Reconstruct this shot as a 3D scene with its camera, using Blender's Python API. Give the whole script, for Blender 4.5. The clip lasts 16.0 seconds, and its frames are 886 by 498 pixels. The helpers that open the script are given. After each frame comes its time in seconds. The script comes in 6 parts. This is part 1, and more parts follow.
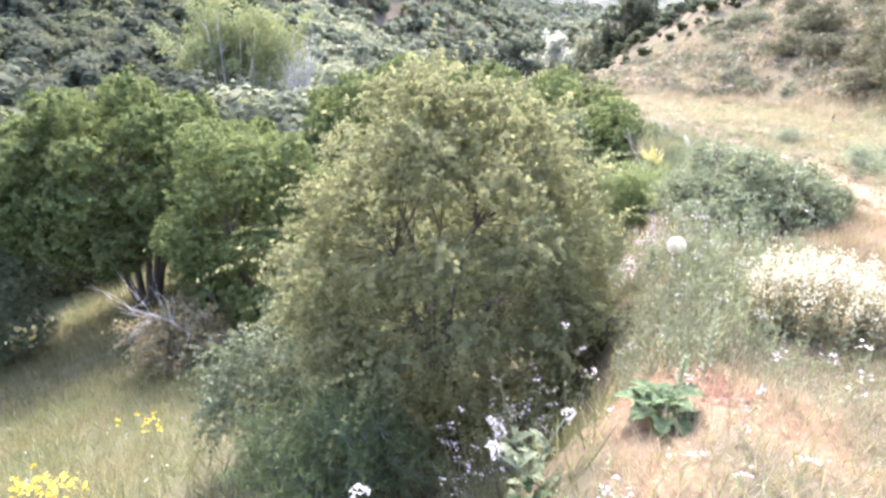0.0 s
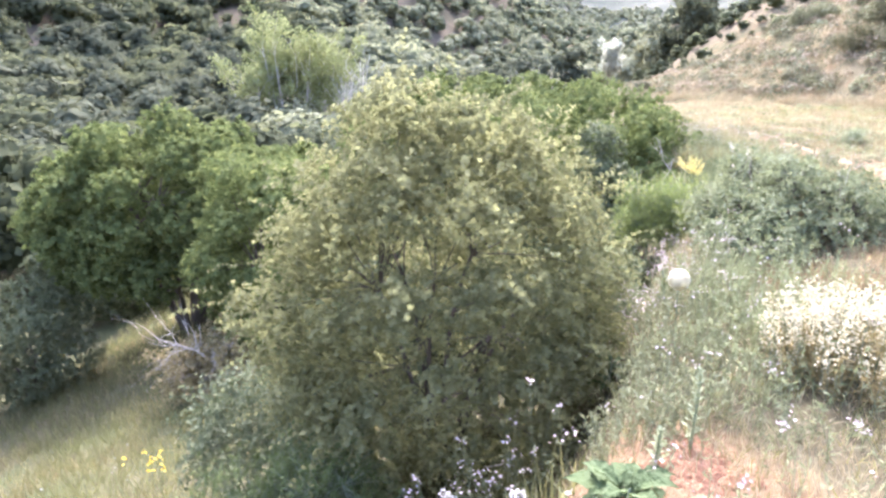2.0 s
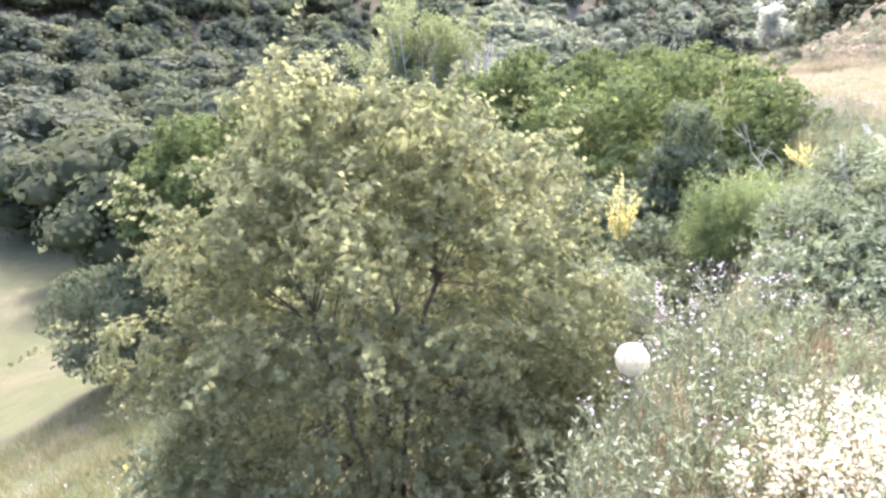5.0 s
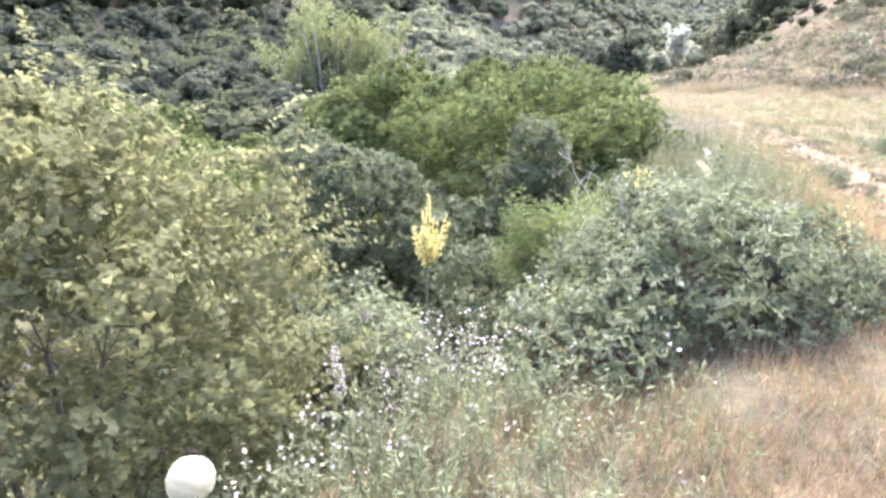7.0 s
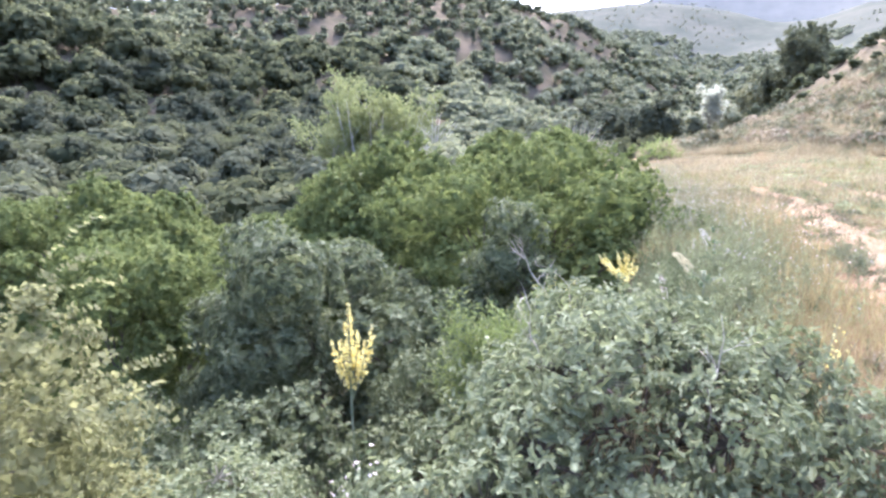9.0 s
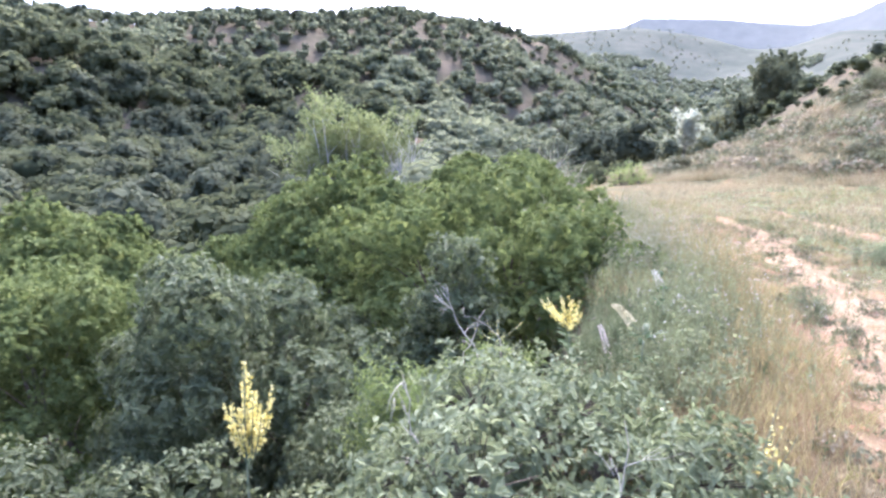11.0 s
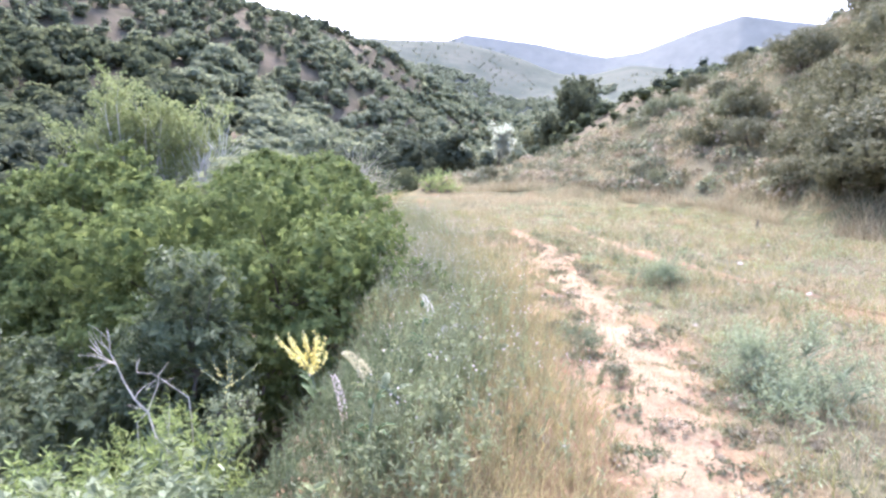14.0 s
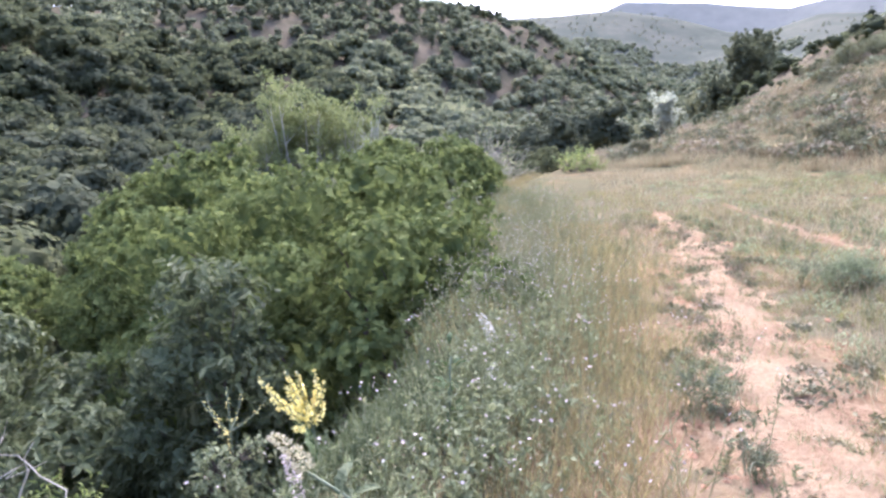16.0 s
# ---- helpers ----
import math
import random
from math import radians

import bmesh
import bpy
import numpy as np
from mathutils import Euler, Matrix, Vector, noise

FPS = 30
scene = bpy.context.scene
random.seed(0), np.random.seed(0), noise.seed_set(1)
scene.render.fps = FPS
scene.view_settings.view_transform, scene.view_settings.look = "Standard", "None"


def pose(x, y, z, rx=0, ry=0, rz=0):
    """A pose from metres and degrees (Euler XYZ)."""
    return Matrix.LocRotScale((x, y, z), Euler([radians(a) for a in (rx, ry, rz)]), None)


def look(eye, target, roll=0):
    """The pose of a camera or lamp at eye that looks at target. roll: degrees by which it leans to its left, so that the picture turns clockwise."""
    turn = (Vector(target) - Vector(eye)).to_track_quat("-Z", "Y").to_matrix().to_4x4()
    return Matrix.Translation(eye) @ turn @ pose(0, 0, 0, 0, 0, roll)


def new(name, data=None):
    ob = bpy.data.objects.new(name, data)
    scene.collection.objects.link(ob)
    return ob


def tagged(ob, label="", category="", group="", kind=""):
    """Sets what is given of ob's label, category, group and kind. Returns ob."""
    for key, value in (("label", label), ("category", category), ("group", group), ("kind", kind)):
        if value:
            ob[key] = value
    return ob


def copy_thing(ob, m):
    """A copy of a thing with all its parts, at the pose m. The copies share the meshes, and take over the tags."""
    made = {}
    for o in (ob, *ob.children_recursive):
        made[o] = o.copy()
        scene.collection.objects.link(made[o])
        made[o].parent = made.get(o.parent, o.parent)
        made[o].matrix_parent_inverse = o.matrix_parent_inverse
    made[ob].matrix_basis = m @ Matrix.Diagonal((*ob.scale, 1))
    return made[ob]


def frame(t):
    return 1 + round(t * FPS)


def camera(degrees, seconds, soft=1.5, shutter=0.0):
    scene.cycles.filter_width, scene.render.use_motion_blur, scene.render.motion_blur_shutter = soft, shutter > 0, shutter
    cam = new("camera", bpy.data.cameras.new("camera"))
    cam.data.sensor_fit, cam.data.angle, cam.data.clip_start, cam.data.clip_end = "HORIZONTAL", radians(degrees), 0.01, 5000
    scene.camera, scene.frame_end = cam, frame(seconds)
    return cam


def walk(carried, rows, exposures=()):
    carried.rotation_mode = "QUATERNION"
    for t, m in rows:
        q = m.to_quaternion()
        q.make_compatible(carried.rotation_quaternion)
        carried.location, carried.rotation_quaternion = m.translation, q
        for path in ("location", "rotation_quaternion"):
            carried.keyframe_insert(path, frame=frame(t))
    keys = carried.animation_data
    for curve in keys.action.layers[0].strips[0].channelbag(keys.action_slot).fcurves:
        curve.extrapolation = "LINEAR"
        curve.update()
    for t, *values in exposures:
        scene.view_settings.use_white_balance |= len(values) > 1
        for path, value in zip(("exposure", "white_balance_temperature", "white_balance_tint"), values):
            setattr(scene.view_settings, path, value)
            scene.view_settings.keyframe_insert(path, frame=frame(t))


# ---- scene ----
cam = camera(71.8, 16.0, 2.6)
PATH = [
    (0, (0.0, 0.0, 1.6), (0.052, 1.917, 1.034), 3.6),
    (0.5, (0.102, 0.192, 1.616), (0.354, 2.118, 1.138), 3.7),
    (1, (0.158, 0.275, 1.589), (0.3, 2.204, 1.079), -1.4),
    (1.5, (0.353, 0.333, 1.601), (0.114, 2.25, 1.084), 1.6),
    (2, (0.546, 0.453, 1.635), (0.392, 2.376, 1.106), 0.5),
    (2.5, (0.71, 0.597, 1.63), (0.577, 2.493, 1.008), 0.1),
    (3, (0.993, 0.667, 1.637), (0.685, 2.541, 1.01), -1.0),
    (3.5, (1.23, 0.851, 1.664), (0.996, 2.687, 0.908), -0.7),
    (4, (1.368, 1.152, 1.693), (1.146, 3.044, 1.086), 2.1),
    (4.2, (1.395, 1.248, 1.672), (0.998, 3.106, 1.049), -1.7),
    (6.3, (2.055, 2.26, 1.606), (1.38, 4.076, 1.107), -0.6),
    (6.5, (2.179, 2.323, 1.629), (1.59, 4.165, 1.12), -0.3),
    (7, (2.397, 2.52, 1.608), (2.046, 4.405, 1.039), 1.1),
    (7.5, (2.557, 2.755, 1.66), (2.238, 4.648, 1.102), -2.3),
    (8, (2.808, 2.998, 1.697), (2.288, 4.891, 1.31), -2.5),
    (8.5, (2.948, 3.176, 1.663), (2.425, 5.047, 1.189), -4.1),
    (8.7, (2.994, 3.286, 1.691), (2.46, 5.175, 1.305), -2.1),
    (10.8, (3.246, 3.936, 1.858), (2.862, 5.874, 1.546), -1.6),
    (11, (3.327, 3.984, 1.859), (2.887, 5.911, 1.552), -0.3),
    (11.5, (3.434, 4.071, 1.84), (2.936, 5.967, 1.444), 0.1),
    (12, (3.438, 4.217, 1.819), (3.031, 6.131, 1.404), 1.5),
    (12.5, (3.415, 4.312, 1.805), (2.994, 6.209, 1.333), 1.2),
    (13, (3.554, 4.5, 1.781), (3.087, 6.378, 1.275), -2.5),
    (13.5, (3.746, 4.766, 1.836), (3.657, 6.718, 1.411), -1.3),
    (14, (3.825, 5.023, 1.857), (3.946, 7.0, 1.573), 3.1),
    (14.5, (3.995, 5.33, 1.804), (4.187, 7.3, 1.519), -1.2),
    (15, (4.241, 5.61, 1.847), (4.195, 7.593, 1.588), 1.5),
    (15.5, (4.396, 5.965, 1.869), (4.205, 7.923, 1.507), 4.4),
    (16, (4.463, 6.298, 1.814), (4.069, 8.228, 1.465), -0.9),
]
walk(cam, [(t, look(eye, target, roll)) for t, eye, target, roll in PATH], [(0, 2.76, 5620, 24), (4, 2.81, 5620, 25), (7, 2.67, 5620, 25), (8.5, 2.46, 5440, 24), (11, 2.3, 5290, 23), (12.5, 2.52, 5400, 22), (13.5, 2.42, 5330, 22), (14, 2.32, 5330, 22), (14.5, 2.02, 5380, 23), (16, 1.93, 5380, 24)])

# ---- daylight ----
SUN_AZ, SUN_EL = -4.0, 53.0
world = bpy.data.worlds.new("sky")
scene.world = world
world.use_nodes = True
wn = world.node_tree
sky_tex = wn.nodes.new("ShaderNodeTexSky")
sky_tex.sky_type = "NISHITA"
sky_tex.sun_disc = False
sky_tex.sun_elevation = radians(SUN_EL)
sky_tex.sun_rotation = radians(SUN_AZ)
sky_tex.air_density, sky_tex.dust_density, sky_tex.ozone_density = 1.0, 6.0, 1.0
wn.links.new(sky_tex.outputs[0], wn.nodes["Background"].inputs[0])
wn.nodes["Background"].inputs[1].default_value = 0.185
sun_data = bpy.data.lights.new("sun", "SUN")
sun_data.energy, sun_data.angle, sun_data.color = 1.85, radians(14.0), (1.0, 0.96, 0.9)
sun = new("sun", sun_data)
sun_way = Vector((math.sin(radians(SUN_AZ)) * math.cos(radians(SUN_EL)), math.cos(radians(SUN_AZ)) * math.cos(radians(SUN_EL)), math.sin(radians(SUN_EL))))
sun.matrix_world = look(sun_way * 60, (0, 0, 0))

# ---- materials ----


def nodes_of(name):
    m = bpy.data.materials.new(name)
    m.use_nodes = True
    nt = m.node_tree
    return m, nt, nt.nodes["Principled BSDF"]


def add(nt, kind, **values):
    n = nt.nodes.new(kind)
    for key, v in values.items():
        n.inputs[key].default_value = v
    return n


def ramp(nt, source, stops):
    r = nt.nodes.new("ShaderNodeValToRGB")
    el = r.color_ramp.elements
    while len(el) < len(stops):
        el.new(0.5)
    for e, (p, c) in zip(el, stops):
        e.position, e.color = p, (*c, 1)
    nt.links.new(source, r.inputs[0])
    return r.outputs[0]


def noise_out(nt, scale, detail=3.0, rough=0.55, coord=None):
    if coord is None:
        coord = nt.nodes.new("ShaderNodeNewGeometry").outputs["Position"]
    n = add(nt, "ShaderNodeTexNoise", Scale=scale, Detail=detail, Roughness=rough)
    nt.links.new(coord, n.inputs["Vector"])
    return n.outputs["Fac"]


def mix_rgb(nt, fac, a, b, mode="MIX"):
    m = nt.nodes.new("ShaderNodeMix")
    m.data_type, m.blend_type = "RGBA", mode
    for sock, v in ((m.inputs[0], fac), (m.inputs[6], a), (m.inputs[7], b)):
        if hasattr(v, "is_linked"):
            nt.links.new(v, sock)
        else:
            sock.default_value = v if isinstance(v, float) else (*v, 1)
    return m.outputs[2]


def leaf_mat(name, dark, mid, light, glow=0.35, rough=0.45, clump=0.9, sheen=0.08, grain=28.0, relief=0.9, grown=0.35):
    """Leaves: each leaf its own tone, clumps of them lighter or darker by growth, light passing through the blade."""
    m, nt, bsdf = nodes_of(name)
    geo = nt.nodes.new("ShaderNodeNewGeometry")
    tone = ramp(nt, geo.outputs["Random Per Island"], [(0.0, dark), (0.5, mid), (1.0, light)])
    growth = ramp(nt, noise_out(nt, clump, 2.0), [(0.35, dark), (0.65, light)])
    col = mix_rgb(nt, grown, tone, growth)
    nt.links.new(col, bsdf.inputs["Base Color"])
    bsdf.inputs["Roughness"].default_value = rough
    bsdf.inputs["Specular IOR Level"].default_value = sheen
    bp = add(nt, "ShaderNodeBump", Strength=relief, Distance=0.9 / grain)
    nt.links.new(noise_out(nt, grain, 2.0, 0.6), bp.inputs["Height"])
    nt.links.new(bp.outputs[0], bsdf.inputs["Normal"])
    tr = nt.nodes.new("ShaderNodeBsdfTranslucent")
    warm = mix_rgb(nt, 0.5, col, (1.0, 1.0, 0.75), "MULTIPLY")
    nt.links.new(warm, tr.inputs[0])
    mx = nt.nodes.new("ShaderNodeMixShader")
    mx.inputs[0].default_value = glow
    nt.links.new(bsdf.outputs[0], mx.inputs[1])
    nt.links.new(tr.outputs[0], mx.inputs[2])
    nt.links.new(mx.outputs[0], nt.nodes["Material Output"].inputs[0])
    return m


def plain_mat(name, a, b, scale=12.0, rough=0.8, bump=0.3, stretch=(1, 1, 1)):
    m, nt, bsdf = nodes_of(name)
    co = nt.nodes.new("ShaderNodeTexCoord")
    mp = nt.nodes.new("ShaderNodeMapping")
    mp.inputs["Scale"].default_value = stretch
    nt.links.new(co.outputs["Object"], mp.inputs[0])
    f1 = noise_out(nt, scale, 4.0, 0.6, mp.outputs[0])
    nt.links.new(ramp(nt, f1, [(0.3, a), (0.7, b)]), bsdf.inputs["Base Color"])
    bsdf.inputs["Roughness"].default_value = rough
    bsdf.inputs["Specular IOR Level"].default_value = 0.05
    bp = add(nt, "ShaderNodeBump", Strength=bump, Distance=0.02)
    nt.links.new(noise_out(nt, scale * 3, 4.0, 0.6, mp.outputs[0]), bp.inputs["Height"])
    nt.links.new(bp.outputs[0], bsdf.inputs["Normal"])
    return m


M_ROSE = leaf_mat("rose_leaf", (0.165, 0.175, 0.088), (0.215, 0.222, 0.11), (0.275, 0.275, 0.138), 0.55, 0.65, 1.6, 0.03)
M_OAK = leaf_mat("oak_leaf", (0.09, 0.115, 0.043), (0.142, 0.175, 0.064), (0.222, 0.252, 0.094), 0.4, 0.7, 1.3, 0.03)
M_DOWNY = leaf_mat("downy_oak_leaf", (0.07, 0.086, 0.044), (0.125, 0.148, 0.078), (0.225, 0.25, 0.142), 0.4, 0.55, 2.2, 0.12)
M_SHRUB = leaf_mat("shrub_oak_leaf", (0.13, 0.152, 0.08), (0.185, 0.212, 0.115), (0.29, 0.318, 0.19), 0.42, 0.55, 1.5, 0.12)
M_YELLOWGREEN = leaf_mat("broom_leaf", (0.155, 0.198, 0.066), (0.21, 0.255, 0.087), (0.285, 0.32, 0.125), 0.45, 0.5, 2.0)
M_DARKSHRUB = leaf_mat("dark_shrub_leaf", (0.095, 0.11, 0.058), (0.137, 0.155, 0.08), (0.2, 0.215, 0.118), 0.22, 0.6, 1.2, 0.04)
M_OLIVE = leaf_mat("bank_shrub_leaf", (0.122, 0.122, 0.072), (0.165, 0.16, 0.097), (0.225, 0.213, 0.13), 0.2, 0.75, 0.8, 0.1)
M_BROWNSHRUB = leaf_mat("brown_shrub_leaf", (0.12, 0.12, 0.072), (0.165, 0.16, 0.096), (0.235, 0.222, 0.135), 0.3, 0.75, 0.8, 0.05)
M_PINE = leaf_mat("pine_needles", (0.068, 0.076, 0.047), (0.09, 0.099, 0.062), (0.116, 0.125, 0.078), 0.3, 0.85, 0.25, 0.02, grain=5.0, relief=0.2, grown=0.75)
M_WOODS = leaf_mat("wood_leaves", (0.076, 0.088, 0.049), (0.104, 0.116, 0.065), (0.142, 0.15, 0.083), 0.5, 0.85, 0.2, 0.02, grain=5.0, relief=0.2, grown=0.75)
# paler copy of the wood leaves: haze put into the leaf colour
M_HAZEWOODS = leaf_mat("hazed_wood_leaves", (0.138, 0.155, 0.096), (0.185, 0.2, 0.125), (0.252, 0.262, 0.165), 0.5, 0.85, 0.2, 0.02, grain=5.0, relief=0.2, grown=0.75)
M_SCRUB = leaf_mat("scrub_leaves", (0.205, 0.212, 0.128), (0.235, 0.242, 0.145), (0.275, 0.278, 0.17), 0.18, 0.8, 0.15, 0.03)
M_POPLAR = leaf_mat("poplar_leaf", (0.175, 0.2, 0.088), (0.22, 0.246, 0.108), (0.285, 0.308, 0.145), 0.35, 0.6, 0.4, 0.05)
M_SILVER = leaf_mat("silver_leaf", (0.36, 0.375, 0.3), (0.43, 0.445, 0.365), (0.52, 0.53, 0.44), 0.4, 0.7, 0.5, 0.05)
M_STRAW = leaf_mat("straw", (0.233, 0.186, 0.112), (0.321, 0.265, 0.167), (0.428, 0.367, 0.256), 0.4, 0.6, 0.8, 0.1)
M_GRASS = leaf_mat("meadow_grass", (0.146, 0.146, 0.06), (0.211, 0.206, 0.082), (0.301, 0.275, 0.125), 0.5, 0.6, 0.6, 0.1)
M_MEADOW = leaf_mat("meadow_turf", (0.115, 0.125, 0.05), (0.165, 0.168, 0.07), (0.24, 0.225, 0.105), 0.45, 0.6, 0.6, 0.1)
M_DEEPYELLOW = leaf_mat("deep_yellow_petal", (0.72, 0.5, 0.04), (0.78, 0.58, 0.06), (0.82, 0.66, 0.1), 0.3, 0.6, 9.0, 0.1)
M_GREENWEED = leaf_mat("green_weed", (0.195, 0.225, 0.115), (0.27, 0.30, 0.16), (0.38, 0.40, 0.24), 0.42, 0.6, 1.5, 0.08)
M_FEATHER = leaf_mat("feathery_herb", (0.08, 0.105, 0.04), (0.115, 0.15, 0.055), (0.17, 0.205, 0.08), 0.35, 0.5, 2.0)
M_BROADLEAF = leaf_mat("broad_leaf", (0.06, 0.084, 0.036), (0.08, 0.112, 0.048), (0.11, 0.142, 0.064), 0.3, 0.6, 6.0, 0.08)
M_YELLOW = leaf_mat("yellow_petal", (0.72, 0.60, 0.17), (0.78, 0.69, 0.27), (0.82, 0.76, 0.40), 0.3, 0.6, 9.0, 0.1)
M_CREAM = leaf_mat("cream_petal", (0.42, 0.38, 0.25), (0.52, 0.48, 0.33), (0.62, 0.58, 0.43), 0.35, 0.6, 9.0, 0.1)
M_WHITE = leaf_mat("white_petal", (0.52, 0.49, 0.46), (0.62, 0.59, 0.56), (0.70, 0.68, 0.65), 0.3, 0.6, 9.0, 0.1)
M_LILAC = leaf_mat("lilac_petal", (0.46, 0.38, 0.39), (0.54, 0.46, 0.46), (0.63, 0.56, 0.55), 0.35, 0.6, 9.0, 0.05)
M_FLUFF = leaf_mat("seed_fluff", (0.76, 0.74, 0.68), (0.79, 0.77, 0.72), (0.82, 0.80, 0.76), 0.8, 0.8, 9.0, 0.05)
M_GREYWEED = leaf_mat("grey_weed", (0.165, 0.18, 0.1), (0.23, 0.247, 0.14), (0.315, 0.33, 0.195), 0.35, 0.6, 2.0, 0.03)
M_TAWNY = leaf_mat("tawny_grass", (0.20, 0.138, 0.08), (0.275, 0.20, 0.12), (0.36, 0.28, 0.175), 0.4, 0.6, 0.9, 0.1)
M_HAY = leaf_mat("hay", (0.235, 0.19, 0.095), (0.305, 0.255, 0.13), (0.39, 0.335, 0.185), 0.4, 0.6, 0.8, 0.1)
M_DRYWEED = leaf_mat("dry_weed", (0.22, 0.18, 0.12), (0.29, 0.24, 0.165), (0.38, 0.325, 0.23), 0.3, 0.75, 1.0, 0.1)
M_PALEWEED = leaf_mat("pale_weed", (0.2, 0.235, 0.135), (0.275, 0.31, 0.185), (0.37, 0.4, 0.255), 0.4, 0.6, 2.0, 0.05)
M_BARK = plain_mat("bark", (0.07, 0.058, 0.045), (0.15, 0.127, 0.10), 9.0, 0.9, 0.6, (1, 1, 0.3))
M_PALEBARK = plain_mat("pale_bark", (0.33, 0.31, 0.27), (0.48, 0.45, 0.40), 6.0, 0.8, 0.4, (1, 1, 0.3))
M_DRYWOOD = plain_mat("dry_wood", (0.30, 0.27, 0.22), (0.52, 0.47, 0.39), 14.0, 0.85, 0.5, (1, 1, 0.3))
M_STEM = plain_mat("green_stem", (0.138, 0.171, 0.101), (0.245, 0.269, 0.183), 14.0, 0.6, 0.2)
M_CLOD = plain_mat("red_clod", (0.23, 0.125, 0.075), (0.37, 0.225, 0.14), 10.0, 0.95, 0.8)
M_PIT = plain_mat("dug_red_earth", (0.16, 0.085, 0.05), (0.3, 0.17, 0.1), 10.0, 0.95, 0.8)
M_STONE = plain_mat("pale_stone", (0.27, 0.23, 0.19), (0.42, 0.37, 0.32), 7.0, 0.9, 0.6)


def ground_mat():
    """Earth with straw litter and green turf; how much of each grows where comes with the mesh."""
    m, nt, bsdf = nodes_of("earth_and_turf")
    green = nt.nodes.new("ShaderNodeAttribute")
    green.attribute_name = "green"
    bare = nt.nodes.new("ShaderNodeAttribute")
    bare.attribute_name = "bare"
    fine = noise_out(nt, 28.0, 5.0, 0.7)
    patch = noise_out(nt, 1.3, 4.0, 0.6)
    broad = noise_out(nt, 0.12, 3.0, 0.6)
    soil = ramp(nt, fine, [(0.25, (0.230, 0.120, 0.065)), (0.55, (0.350, 0.205, 0.125)), (0.8, (0.420, 0.280, 0.190))])
    straw = ramp(nt, fine, [(0.25, (0.075, 0.064, 0.038)), (0.55, (0.135, 0.118, 0.073)), (0.8, (0.2, 0.177, 0.118))])
    turf = ramp(nt, fine, [(0.25, (0.045, 0.05, 0.024)), (0.55, (0.09, 0.097, 0.045)), (0.8, (0.155, 0.155, 0.075))])

    def blend(attr, n, gain):
        a = add(nt, "ShaderNodeMath")
        a.operation = "SUBTRACT"
        nt.links.new(n, a.inputs[0])
        a.inputs[1].default_value = 0.5
        b = add(nt, "ShaderNodeMath")
        b.operation = "MULTIPLY_ADD"
        nt.links.new(a.outputs[0], b.inputs[0])
        b.inputs[1].default_value = gain
        nt.links.new(attr.outputs["Fac"], b.inputs[2])
        b.use_clamp = True
        return b.outputs[0]

    c1 = mix_rgb(nt, blend(green, patch, 1.8), straw, turf)
    c2 = mix_rgb(nt, blend(bare, patch, 2.2), c1, soil)
    far = nt.nodes.new("ShaderNodeAttribute")
    far.attribute_name = "scrub"
    c2 = mix_rgb(nt, far.outputs["Fac"], c2, ramp(nt, broad, [(0.35, (0.095, 0.085, 0.056)), (0.65, (0.15, 0.122, 0.085))]))
    # hills beyond about 400 m are greyed in the colour, in place of haze
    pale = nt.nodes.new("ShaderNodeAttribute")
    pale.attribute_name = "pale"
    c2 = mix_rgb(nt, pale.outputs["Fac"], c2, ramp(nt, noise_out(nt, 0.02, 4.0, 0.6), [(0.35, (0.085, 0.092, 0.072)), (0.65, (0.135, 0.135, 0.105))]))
    c3 = mix_rgb(nt, 0.35, c2, ramp(nt, broad, [(0.3, (0.55, 0.55, 0.55)), (0.7, (1.0, 1.0, 1.0))]), "MULTIPLY")
    nt.links.new(c3, bsdf.inputs["Base Color"])
    bsdf.inputs["Roughness"].default_value = 0.95
    bsdf.inputs["Specular IOR Level"].default_value = 0.0
    bp = add(nt, "ShaderNodeBump", Strength=0.7, Distance=0.04)
    nt.links.new(noise_out(nt, 22.0, 6.0, 0.7), bp.inputs["Height"])
    nt.links.new(bp.outputs[0], bsdf.inputs["Normal"])
    return m


def path_mat():
    m, nt, bsdf = nodes_of("red_dirt")
    fine = noise_out(nt, 40.0, 6.0, 0.7)
    patch = noise_out(nt, 3.0, 4.0, 0.6)
    a = ramp(nt, fine, [(0.25, (0.165, 0.115, 0.068)), (0.5, (0.26, 0.187, 0.117)), (0.8, (0.34, 0.26, 0.175))])
    b = ramp(nt, fine, [(0.3, (0.150, 0.095, 0.055)), (0.75, (0.275, 0.188, 0.121))])
    nt.links.new(mix_rgb(nt, ramp(nt, patch, [(0.4, (0, 0, 0)), (0.65, (1, 1, 1))]), a, b), bsdf.inputs["Base Color"])
    bsdf.inputs["Roughness"].default_value = 0.95
    bsdf.inputs["Specular IOR Level"].default_value = 0.0
    bp = add(nt, "ShaderNodeBump", Strength=0.9, Distance=0.03)
    nt.links.new(noise_out(nt, 18.0, 6.0, 0.75), bp.inputs["Height"])
    nt.links.new(bp.outputs[0], bsdf.inputs["Normal"])
    return m


# flat grey for the far mountains, with the haze put into the colour
M_MOUNTAIN = plain_mat("hazy_mountain", (0.2, 0.198, 0.168), (0.24, 0.236, 0.2), 0.02, 0.95, 0.0)
M_GROUND, M_PATH = ground_mat(), path_mat()

# ---- mesh helpers ----


